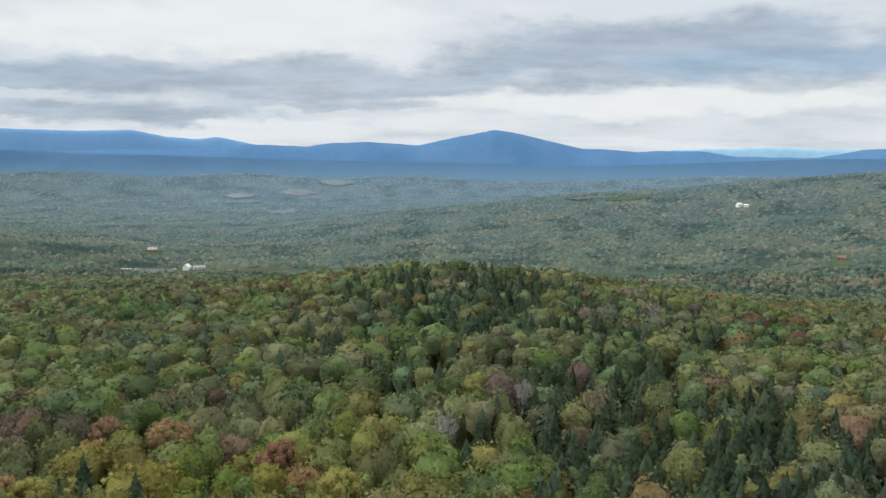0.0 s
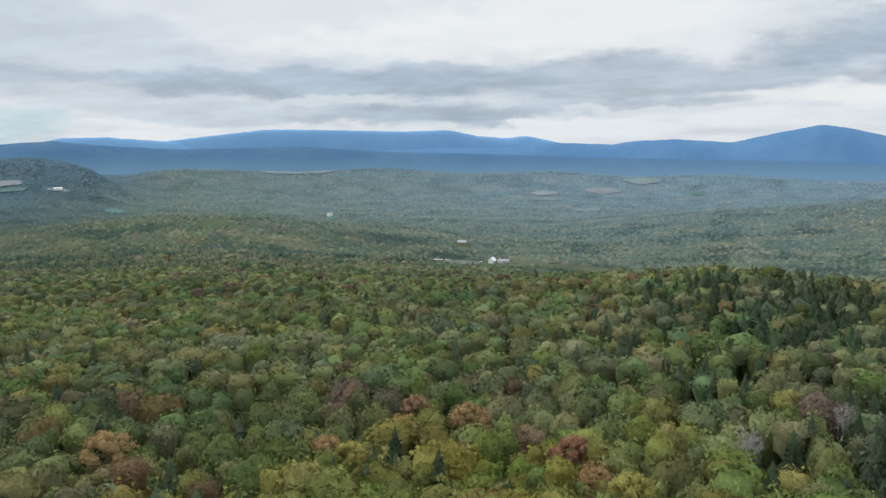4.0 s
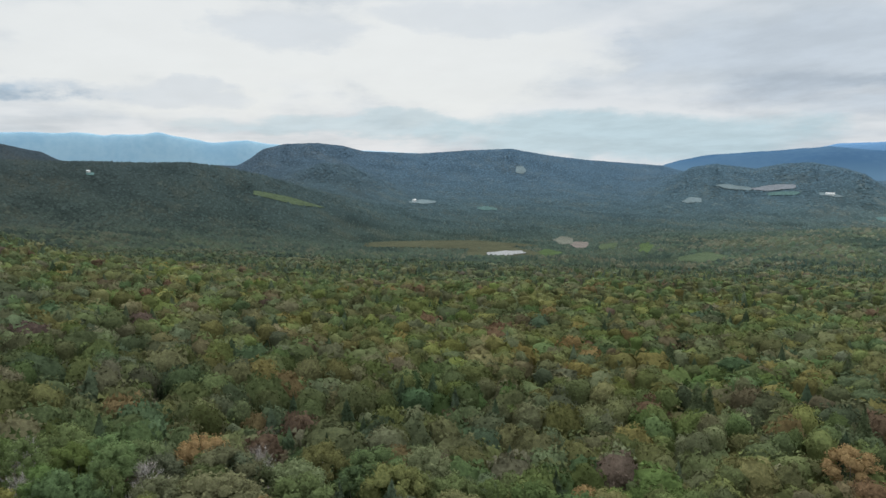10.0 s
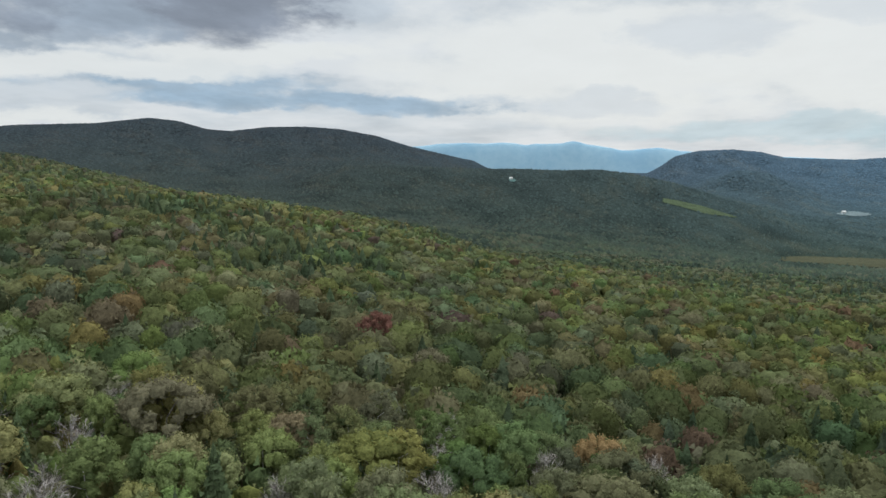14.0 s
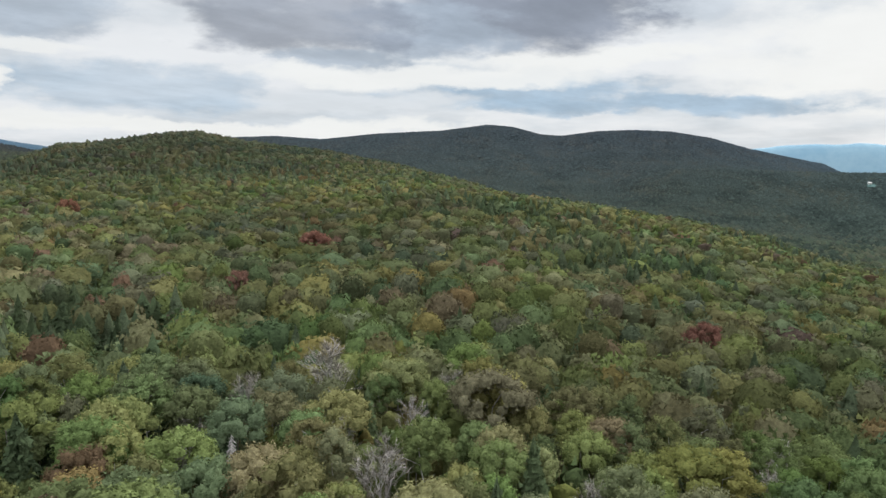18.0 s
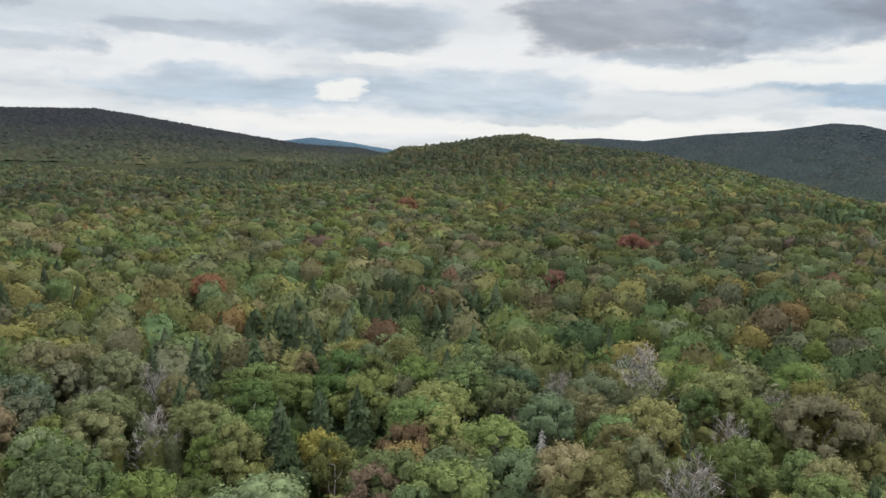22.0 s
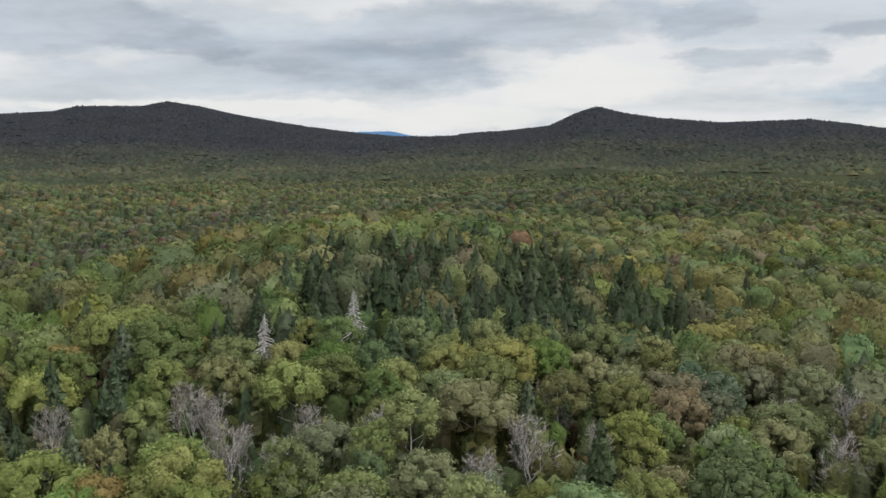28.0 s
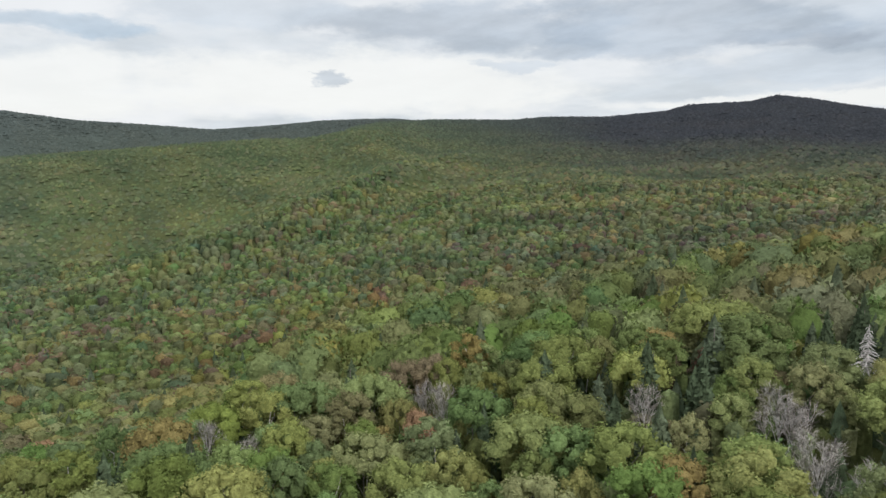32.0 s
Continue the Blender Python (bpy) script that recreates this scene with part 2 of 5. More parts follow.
# ---- the lie of the land ----
# heights of the tree tops below or above the eye on rings round the hill, by bearing -40, -20 ... 300
RINGS = {
    60: [-50, -52, -52, -52, -50, -48, -44, -40, -37, -35, -35, -34, -34, -35, -38, -36, -44, -50],
    110: [-55, -58, -58, -58, -58, -56, -50, -43, -38, -35, -34, -33, -30, -31, -37, -38, -48, -54],
    170: [-58, -62, -60, -63, -63, -61, -56, -47, -38, -33, -31, -29, -20, -25, -36, -54, -56, -57],
    250: [-60, -59, -54, -62, -65, -64, -60, -48, -34, -27, -26, -23, -10.5, -26, -47, -88, -66, -60],
    380: [-66, -60, -49, -62, -67, -68, -64, -49, -28, -20, -20, -16, -22, -60, -80, -100, -92, -66],
    520: [-82, -84, -78, -79, -71, -77, -75, -56, -24, -13, -13, -8, -15, -44, -66, -94, -90, -72],
    800: [-95, -114, -118, -110, -101, -109, -104, -86, -54, -4, -2, 0, -7, -18, -38, -108, -116, -80],
    1250: [-60, -104, -134, -130, -120, -137, -138, -92, -62, -20, 25, 40, 30, 18, 0, -40, -45, -50],
    2000: [-60, -110, -140, -140, -135, -122, -108, -75, -40, 0, 40, 60, 60, 50, 40, 0, -20, -30],
    3000: [-50, -92, -112, -112, -104, -90, -80, -60, -20, 20, 60, 80, 80, 60, 40, 30, 0, -30],
    4300: [-30, -60, -70, -70, -70, -70, -70, -50, 0, 40, 60, 80, 80, 60, 40, 30, 0, -20],
    4950: [-30, -60, -60, -60, -60, -60, -60, -50, 0, 40, 60, 80, 80, 60, 40, 30, 0, -20],
}
RADII = np.array(sorted(RINGS), float)
RING_BEARINGS = np.arange(-40.0, 301.0, 20.0)
LATTICE = np.array([RINGS[int(q)] for q in RADII], float)


def smooth_lookup(table, u):
    """Catmull-Rom along the first axis at fractional rows u (periodic False)."""
    n = len(table)
    i = np.clip(np.floor(u).astype(int), 0, n - 2)
    f = np.clip(u - i, 0, 1)
    w = [-0.5 * f + f * f - 0.5 * f ** 3, 1 - 2.5 * f * f + 1.5 * f ** 3, 0.5 * f + 2 * f * f - 1.5 * f ** 3, -0.5 * f * f + 0.5 * f ** 3]
    return i, w


def wrap(bearing):
    return (np.asarray(bearing, float) + 50) % 360 - 50


def waves(x, y, size, seed, octaves=4):
    """Cheap smooth noise, about -1 to 1: sums of turned sine waves."""
    g = np.random.RandomState(seed)
    total, power = np.zeros_like(x, float), 0.0
    for o in range(octaves):
        for _ in range(3):
            a, p, q = g.uniform(0, 2 * np.pi), *g.uniform(0, 2 * np.pi, 2)
            s = 2 * np.pi / (size / 2 ** o) * g.uniform(0.75, 1.3)
            u, v = x * np.cos(a) + y * np.sin(a), -x * np.sin(a) + y * np.cos(a)
            total += 0.55 ** o * np.sin(u * s + p + 1.3 * np.sin(v * s * 0.6 + q))
        power += 3 * 0.55 ** o
    return total / power * 2.0


MARSH_AT = (72.5, 1235.0, -135.0)  # bearing, distance, tree tops over its shore
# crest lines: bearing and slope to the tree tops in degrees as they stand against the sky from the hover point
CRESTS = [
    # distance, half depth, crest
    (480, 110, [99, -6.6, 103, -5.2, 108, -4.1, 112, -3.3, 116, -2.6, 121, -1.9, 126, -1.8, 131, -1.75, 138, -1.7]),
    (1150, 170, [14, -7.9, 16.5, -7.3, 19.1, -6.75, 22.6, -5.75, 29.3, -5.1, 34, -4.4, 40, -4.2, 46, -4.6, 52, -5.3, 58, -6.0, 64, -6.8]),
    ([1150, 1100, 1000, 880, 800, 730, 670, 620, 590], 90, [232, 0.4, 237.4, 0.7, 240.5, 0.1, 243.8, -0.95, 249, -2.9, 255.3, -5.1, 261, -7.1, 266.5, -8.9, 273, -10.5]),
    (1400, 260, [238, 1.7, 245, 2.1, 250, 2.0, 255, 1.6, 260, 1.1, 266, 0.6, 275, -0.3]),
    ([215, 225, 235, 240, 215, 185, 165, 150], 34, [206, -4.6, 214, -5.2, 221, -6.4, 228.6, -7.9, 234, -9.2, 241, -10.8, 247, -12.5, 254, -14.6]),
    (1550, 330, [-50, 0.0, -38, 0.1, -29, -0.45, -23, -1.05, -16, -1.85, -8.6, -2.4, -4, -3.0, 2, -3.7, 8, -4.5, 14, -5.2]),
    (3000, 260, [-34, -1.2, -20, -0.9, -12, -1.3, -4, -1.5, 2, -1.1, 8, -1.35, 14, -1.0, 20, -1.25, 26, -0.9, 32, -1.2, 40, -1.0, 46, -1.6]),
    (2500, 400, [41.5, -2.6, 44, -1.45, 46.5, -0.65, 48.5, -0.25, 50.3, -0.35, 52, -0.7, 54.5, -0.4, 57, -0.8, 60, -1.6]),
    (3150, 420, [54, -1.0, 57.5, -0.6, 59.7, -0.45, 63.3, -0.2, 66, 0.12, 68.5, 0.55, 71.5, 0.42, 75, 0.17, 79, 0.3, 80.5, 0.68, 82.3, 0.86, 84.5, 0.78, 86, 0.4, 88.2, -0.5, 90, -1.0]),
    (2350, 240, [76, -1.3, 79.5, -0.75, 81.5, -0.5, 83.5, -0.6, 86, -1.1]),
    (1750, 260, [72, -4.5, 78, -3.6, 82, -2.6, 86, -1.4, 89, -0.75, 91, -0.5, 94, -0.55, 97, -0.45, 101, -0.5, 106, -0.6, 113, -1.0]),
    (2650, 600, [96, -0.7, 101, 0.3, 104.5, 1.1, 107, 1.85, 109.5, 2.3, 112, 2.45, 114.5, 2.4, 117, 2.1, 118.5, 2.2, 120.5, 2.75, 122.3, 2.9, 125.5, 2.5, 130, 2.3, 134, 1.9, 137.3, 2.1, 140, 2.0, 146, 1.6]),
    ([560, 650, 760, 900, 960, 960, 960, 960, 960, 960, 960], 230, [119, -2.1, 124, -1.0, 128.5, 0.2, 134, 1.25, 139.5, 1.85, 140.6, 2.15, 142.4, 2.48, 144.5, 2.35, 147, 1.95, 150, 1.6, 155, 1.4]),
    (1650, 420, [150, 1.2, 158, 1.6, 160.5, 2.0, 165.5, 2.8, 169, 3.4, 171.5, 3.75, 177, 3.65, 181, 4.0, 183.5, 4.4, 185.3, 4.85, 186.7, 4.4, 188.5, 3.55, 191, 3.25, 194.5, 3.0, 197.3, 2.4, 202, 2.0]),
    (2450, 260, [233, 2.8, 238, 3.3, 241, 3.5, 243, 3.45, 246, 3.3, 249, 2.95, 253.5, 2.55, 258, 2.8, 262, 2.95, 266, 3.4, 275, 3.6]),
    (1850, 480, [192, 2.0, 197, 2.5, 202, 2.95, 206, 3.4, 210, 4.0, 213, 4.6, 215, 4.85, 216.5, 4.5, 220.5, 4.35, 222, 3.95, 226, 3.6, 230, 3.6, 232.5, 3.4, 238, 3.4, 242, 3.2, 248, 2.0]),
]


def tops(bearing, r):
    """Height of the canopy relative to the eye, before the roughness of single trees."""
    b = wrap(bearing)
    r = np.asarray(r, float)
    u = np.clip((b - RING_BEARINGS[0]) / 20.0, 0, len(RING_BEARINGS) - 1.0001)
    i = np.clip(np.searchsorted(RADII, r) - 1, 0, len(RADII) - 2)
    f = np.clip((r - RADII[i]) / (RADII[i + 1] - RADII[i]), 0, 1)
    v = i + f
    ci, cw = smooth_lookup(RING_BEARINGS, u)
    ri, rw = smooth_lookup(RADII, v)
    z = np.zeros(np.broadcast(b, r).shape)
    for m in range(4):
        for n in range(4):
            z = z + rw[m] * cw[n] * LATTICE[np.clip(ri + m - 1, 0, len(RADII) - 1), np.clip(ci + n - 1, 0, len(RING_BEARINGS) - 1)]
    x, y = -np.sin(np.radians(b)) * r, np.cos(np.radians(b)) * r
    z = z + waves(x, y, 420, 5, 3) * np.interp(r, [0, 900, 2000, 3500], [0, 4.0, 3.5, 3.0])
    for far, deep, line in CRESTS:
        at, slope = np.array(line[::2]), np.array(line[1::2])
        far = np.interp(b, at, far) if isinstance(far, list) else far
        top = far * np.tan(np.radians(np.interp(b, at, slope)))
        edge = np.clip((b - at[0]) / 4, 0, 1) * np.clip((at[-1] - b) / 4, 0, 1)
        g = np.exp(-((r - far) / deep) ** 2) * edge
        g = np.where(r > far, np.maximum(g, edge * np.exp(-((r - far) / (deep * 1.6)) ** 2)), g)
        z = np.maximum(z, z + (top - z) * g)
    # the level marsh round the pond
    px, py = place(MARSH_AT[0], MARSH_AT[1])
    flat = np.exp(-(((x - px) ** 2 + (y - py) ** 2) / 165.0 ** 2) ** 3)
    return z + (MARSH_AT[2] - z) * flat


def place(bearing, r):
    a = np.radians(bearing)
    return -np.sin(a) * r, np.cos(a) * r


# openings in the wood: bearing, distance, half width, half depth in metres, colour
GRASS, STRAW, MARSH, PINK, LAWN = (0.085, 0.112, 0.065), (0.15, 0.155, 0.125), (0.085, 0.088, 0.055), (0.19, 0.165, 0.145), (0.078, 0.112, 0.05)
CLEARINGS = [
    (73.4, 1235, 128, 52, MARSH),
    (69.1, 1135, 52, 70, MARSH),
    (65.7, 1115, 20, 75, LAWN),
    (64.6, 1370, 16, 60, STRAW),
    (63.5, 1290, 15, 60, PINK),
    (61.5, 1230, 14, 60, GRASS),
    (58.9, 1150, 10, 60, LAWN),
    (55.2, 1010, 28, 45, GRASS),
    (37.8, 1090, 21, 34, GRASS),
    (20.5, 885, 26, 17, STRAW),
    (17.9, 850, 16, 50, GRASS),
    (20.3, 1130, 14, 45, GRASS),
    (-26.8, 940, 10, 40, GRASS),
    (29.7, 1780, 12, 60, GRASS),
    (-20.6, 1290, 12, 22, STRAW),
    (-13.0, 1440, 40, 22, GRASS),
    (-10.2, 1470, 30, 14, STRAW),
]
FAR_CLEARINGS = [
    (31.9, 2960, 125, 60, STRAW),
    (25.2, 3020, 120, 45, GRASS),
    (14.3, 2480, 50, 30, STRAW),
    (10.3, 2672, 57, 48, PINK),
    (7.5, 2862, 61, 52, STRAW),
    (14.3, 2610, 42, 36, PINK),
    (3.8, 2656, 19, 40, GRASS),
    (11.3, 2165, 38, 44, STRAW),
    (15.8, 3420, 49, 44, STRAW),
    (-17.1, 3245, 46, 48, GRASS),
    (44.0, 1930, 22, 40, GRASS),
    (50.7, 2165, 50, 24, PINK),
    (53.2, 2160, 40, 20, STRAW),
    (50.2, 2112, 36, 14, GRASS),
    (47.4, 2112, 25, 14, STRAW),
    (84.5, 1560, 64, 20, GRASS),
    (74.8, 1995, 34, 48, STRAW),
    (70.1, 1868, 23, 32, GRASS),
    (55.9, 2012, 21, 32, STRAW),
    (97.2, 1604, 7, 11, GRASS),
    (67.8, 2755, 16, 48, STRAW),
]
CLEARINGS += FAR_CLEARINGS


def opening(x, y):
    """Index of the clearing at x, y, or -1."""
    found = np.full(np.shape(x), -1)
    for i, (b, r, wide, deep, _) in enumerate(CLEARINGS):
        cx, cy = place(b, r)
        a = np.radians(b)
        u = (x - cx) * np.cos(a) + (y - cy) * np.sin(a)
        v = -(x - cx) * np.sin(a) + (y - cy) * np.cos(a)
        d = (u / wide) ** 2 + (v / deep) ** 2 + 0.25 * np.sin(u / wide * 5 + i) * np.cos(v / deep * 4)
        found = np.where(d < 1, i, found)
    return found


def mesh_object(name, verts, faces, mat, tint=None, smooth=True, normals=None):
    """A mesh object from arrays; faces of one size."""
    me = bpy.data.meshes.new(name)
    n, s = faces.shape
    me.vertices.add(len(verts))
    me.vertices.foreach_set("co", np.ascontiguousarray(verts, np.float32).ravel())
    me.loops.add(n * s)
    me.loops.foreach_set("vertex_index", np.ascontiguousarray(faces, np.int32).ravel())
    me.polygons.add(n)
    me.polygons.foreach_set("loop_start", np.arange(0, n * s, s, dtype=np.int32))
    me.polygons.foreach_set("use_smooth", np.full(n, smooth))
    if tint is not None:
        layer = me.attributes.new("tint", "FLOAT_COLOR", "POINT")
        layer.data.foreach_set("color", np.ascontiguousarray(np.c_[tint, np.ones(len(tint))], np.float32).ravel())
    me.update(calc_edges=True)
    if normals is not None:
        me.normals_split_custom_set_from_vertices(normals)
    me.materials.append(mat)
    return new(name, me)


def ground_level(bearing, r):
    """Ground: some 13 m under the tree tops near by, less where only the roof of leaves can be seen."""
    return EYE + tops(bearing, r) - np.interp(r, [0, 600, 800, 920, 1900], [13.5, 12.5, 9.0, 3.2, 2.2])


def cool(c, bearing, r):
    """Tones the wood farther off, over stands of pine and tan trees: pale blue-green haze in the broad valley, cloud
    shade and bluer haze on the dark spruce ridges, all put into the colour.
    """
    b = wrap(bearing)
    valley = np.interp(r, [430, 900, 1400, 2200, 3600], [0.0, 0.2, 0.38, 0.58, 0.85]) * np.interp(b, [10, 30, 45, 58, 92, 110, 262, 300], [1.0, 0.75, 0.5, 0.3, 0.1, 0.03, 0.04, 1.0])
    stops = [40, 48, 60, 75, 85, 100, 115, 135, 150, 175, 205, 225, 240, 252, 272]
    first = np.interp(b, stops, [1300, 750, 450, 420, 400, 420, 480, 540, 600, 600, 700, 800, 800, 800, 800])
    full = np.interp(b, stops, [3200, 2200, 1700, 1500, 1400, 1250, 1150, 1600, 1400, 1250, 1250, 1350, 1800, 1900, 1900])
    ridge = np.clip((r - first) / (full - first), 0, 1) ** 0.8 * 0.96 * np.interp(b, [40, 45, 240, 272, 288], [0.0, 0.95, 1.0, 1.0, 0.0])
    x, y = place(b, r)
    patch = waves(x, y, 170, 61, 4) * np.interp(r, [350, 900, 1800], [0.12, 0.24, 0.26])
    c = c * (1 + patch)[..., None] * (1 + np.array([0.35, 0.0, -0.2]) * patch[..., None])
    far = np.interp(r, [450, 800], [0.0, 0.75]) * np.interp(b, [120, 150], [1.0, 0.35])
    stands = 0.7 * waves(x, y, 210, 71, 4) + 0.6 * waves(x, y, 75, 77, 3)
    pines = np.clip((stands - 0.3) / 0.2, 0, 1) * far * np.interp(r, [1200, 2200], [1.0, 0.5])
    c = c * (1 - pines[..., None]) + np.array([0.032, 0.052, 0.040]) * pines[..., None]
    tan = np.clip((0.6 * waves(x, y, 240, 83, 4) + 0.7 * waves(x, y, 60, 85, 2) - 0.4) / 0.2, 0, 1) * (far - pines)
    c = c * (1 - tan[..., None]) + np.array([0.118, 0.104, 0.062]) * tan[..., None]
    # ridge tones by bearing: cloud shade, bluing to haze, put into the colour
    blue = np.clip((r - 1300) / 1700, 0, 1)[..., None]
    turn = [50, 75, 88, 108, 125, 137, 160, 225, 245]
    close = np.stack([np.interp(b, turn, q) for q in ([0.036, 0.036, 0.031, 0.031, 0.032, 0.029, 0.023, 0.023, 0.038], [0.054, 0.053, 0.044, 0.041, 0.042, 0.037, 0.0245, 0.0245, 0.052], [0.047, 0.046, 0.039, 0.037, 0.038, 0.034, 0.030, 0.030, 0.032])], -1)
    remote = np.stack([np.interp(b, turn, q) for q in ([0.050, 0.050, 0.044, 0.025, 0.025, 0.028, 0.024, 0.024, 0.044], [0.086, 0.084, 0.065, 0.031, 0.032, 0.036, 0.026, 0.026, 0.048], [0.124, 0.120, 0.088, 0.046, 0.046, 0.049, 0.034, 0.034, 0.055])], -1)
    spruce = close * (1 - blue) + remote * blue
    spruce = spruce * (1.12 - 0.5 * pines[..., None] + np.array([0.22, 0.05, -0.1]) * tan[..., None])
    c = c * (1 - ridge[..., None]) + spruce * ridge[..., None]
    # pale blue haze mixed into the leaf colour, varied by stand
    haze_tone = np.array([0.118, 0.178, 0.232]) * (1 - 0.72 * pines[..., None]) + np.array([0.07, 0.04, -0.03]) * (tan * np.interp(r, [1500, 2600], [1.0, 0.3]))[..., None]
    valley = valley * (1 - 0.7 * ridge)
    return c * (1 - valley[..., None]) + haze_tone * valley[..., None]


def wood_colour(bearing, r, x, y):
    """Broad change of the wood's colour with the kind of trees, then the painted haze and shade of cool()."""
    f = np.clip(0.5 + 0.6 * waves(x, y, 260, 31, 4), 0, 1)[..., None]
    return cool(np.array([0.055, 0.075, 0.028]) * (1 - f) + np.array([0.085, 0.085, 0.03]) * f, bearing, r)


def build_ground():
    bs = np.arange(-50, 310, 1.0)
    rs = np.concatenate([[0.0, 20, 40], np.geomspace(60, 4950, 165)])
    B, R = np.meshgrid(bs, rs, indexing="ij")
    X, Y = place(B, R)
    Z = ground_level(B, R)
    open_at = opening(X, Y)
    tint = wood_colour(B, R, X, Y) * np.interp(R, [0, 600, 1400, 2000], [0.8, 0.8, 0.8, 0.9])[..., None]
    n, m = B.shape
    idx = np.arange(n * m).reshape(n, m)
    nxt = np.roll(idx, -1, axis=0)
    faces = np.stack([idx[:, :-1], idx[:, 1:], nxt[:, 1:], nxt[:, :-1]], -1).reshape(-1, 4)
    ob = mesh_object("ground", np.stack([X, Y, Z], -1).reshape(-1, 3), faces, LAND, tint.reshape(-1, 3))
    tagged(ob, "hilly forest floor and far wooded slopes under low undergrowth", "ground", kind="structure")


build_ground()


def build_fields():
    """Grass, hay and marsh in the openings of the wood, draped over the ground."""
    sun_side = np.linspace(0, 2 * np.pi, 56, endpoint=False)
    for i, (b, r, wide, deep, colour) in enumerate(CLEARINGS):
        cx, cy = place(b, r)
        a = np.radians(b)
        edge = 1 / np.sqrt(1 + 0.25 * np.sin(np.cos(sun_side) * 5 + i) * np.cos(np.sin(sun_side) * 4)) * 1.04
        rings = np.linspace(0, 1, 9)[1:]
        u = np.concatenate([[0.0], (rings[:, None] * edge * np.cos(sun_side) * wide).ravel()])
        v = np.concatenate([[0.0], (rings[:, None] * edge * np.sin(sun_side) * deep).ravel()])
        x, y = cx + u * np.cos(a) - v * np.sin(a), cy + u * np.sin(a) + v * np.cos(a)
        z = ground_level(wrap(np.degrees(np.arctan2(-x, y))), np.hypot(x, y)) + np.interp(r, [900, 1800, 2600], [0.7, 1.4, 2.1])
        k, faces = len(sun_side), []
        for q in range(k):
            n = (q + 1) % k
            faces.append([0, 1 + q, 1 + n])
            for t in range(len(rings) - 1):
                p0, p1 = 1 + t * k, 1 + (t + 1) * k
                faces += [[p0 + q, p1 + q, p1 + n], [p0 + q, p1 + n, p0 + n]]
        # fields beyond 1600 m get bluish haze mixed into their colour
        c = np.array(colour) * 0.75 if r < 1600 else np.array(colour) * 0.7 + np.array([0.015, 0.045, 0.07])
        kind = FIELD_WORDS[colour]
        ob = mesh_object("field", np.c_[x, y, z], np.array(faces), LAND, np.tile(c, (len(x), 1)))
        tagged(ob, kind + " open in the forest", "field", "fields in the forest", kind="structure")


FIELD_WORDS = {GRASS: "small mown green meadow", STRAW: "pale dry hay field", MARSH: "flat olive-brown marsh", PINK: "bare pinkish ploughed field", LAWN: "bright green lawn"}
build_fields()


def build_pond():
    """A small pond with an uneven shore in the marsh."""
    m, k, b = material("pond_water", 0.06)
    b.inputs["Base Color"].default_value = (0.03, 0.04, 0.045, 1)
    b.inputs["Specular IOR Level"].default_value = 0.6
    relief(k, b, k.noise(k.node("ShaderNodeNewGeometry").outputs["Position"], 1.5, 2.0), 0.04, 0.05)
    cx, cy = place(69.0, 1135)
    a = np.linspace(0, 2 * np.pi, 96, endpoint=False)
    w = 1 + 0.2 * np.sin(2 * a + 0.6) + 0.16 * np.sin(3 * a + 1) + 0.12 * np.sin(5 * a) + 0.09 * np.sin(9 * a + 2) + 0.06 * np.sin(14 * a)
    u, v = 24 * w * np.cos(a), 38 * w * np.sin(a)
    t = radians(69.0)
    level = EYE - 137.4
    bm = bmesh.new()
    rim = [bm.verts.new((cx + p * math.cos(t) - q * math.sin(t), cy + p * math.sin(t) + q * math.cos(t), level)) for p, q in zip(u, v)]
    low = [bm.verts.new((*p.co[:2], level - 3)) for p in rim]
    bm.faces.new(rim)
    for i in range(len(rim)):
        j = (i + 1) % len(rim)
        bm.faces.new((rim[i], low[i], low[j], rim[j]))
    me = bpy.data.meshes.new("water")
    bm.to_mesh(me)
    bm.free()
    me.materials.append(m)
    tagged(new("water", me), "small pale pond reflecting the sky in a marsh", "pond", kind="structure")


build_pond()

# ---- far ranges ----


def range_material(name, dark, light, foot=None):
    m, k, b = material(name, 1.0)
    b.inputs["Specular IOR Level"].default_value = 0.0
    spot = k.node("ShaderNodeNewGeometry").outputs["Position"]
    n = k.math("ADD", k.math("MULTIPLY", k.noise(spot, 0.004, 6.0, 0.6), 0.6), k.math("MULTIPLY", k.noise(spot, 0.03, 4.0, 0.6), 0.4))
    colour = k.mix(k.step(n, 0.35, 0.65), dark, light)
    if foot:
        # haze put into the colour: the lower slopes turn paler
        parts = k.node("ShaderNodeSeparateXYZ")
        k.put(parts.inputs[0], spot)
        level = k.math("MULTIPLY_ADD", k.math("SUBTRACT", n, 0.5), 90.0, parts.outputs["Z"])
        colour = k.mix(k.step(level, EYE - 95, EYE + 5), foot, colour)
    k.put(b.inputs["Base Color"], colour)
    return m


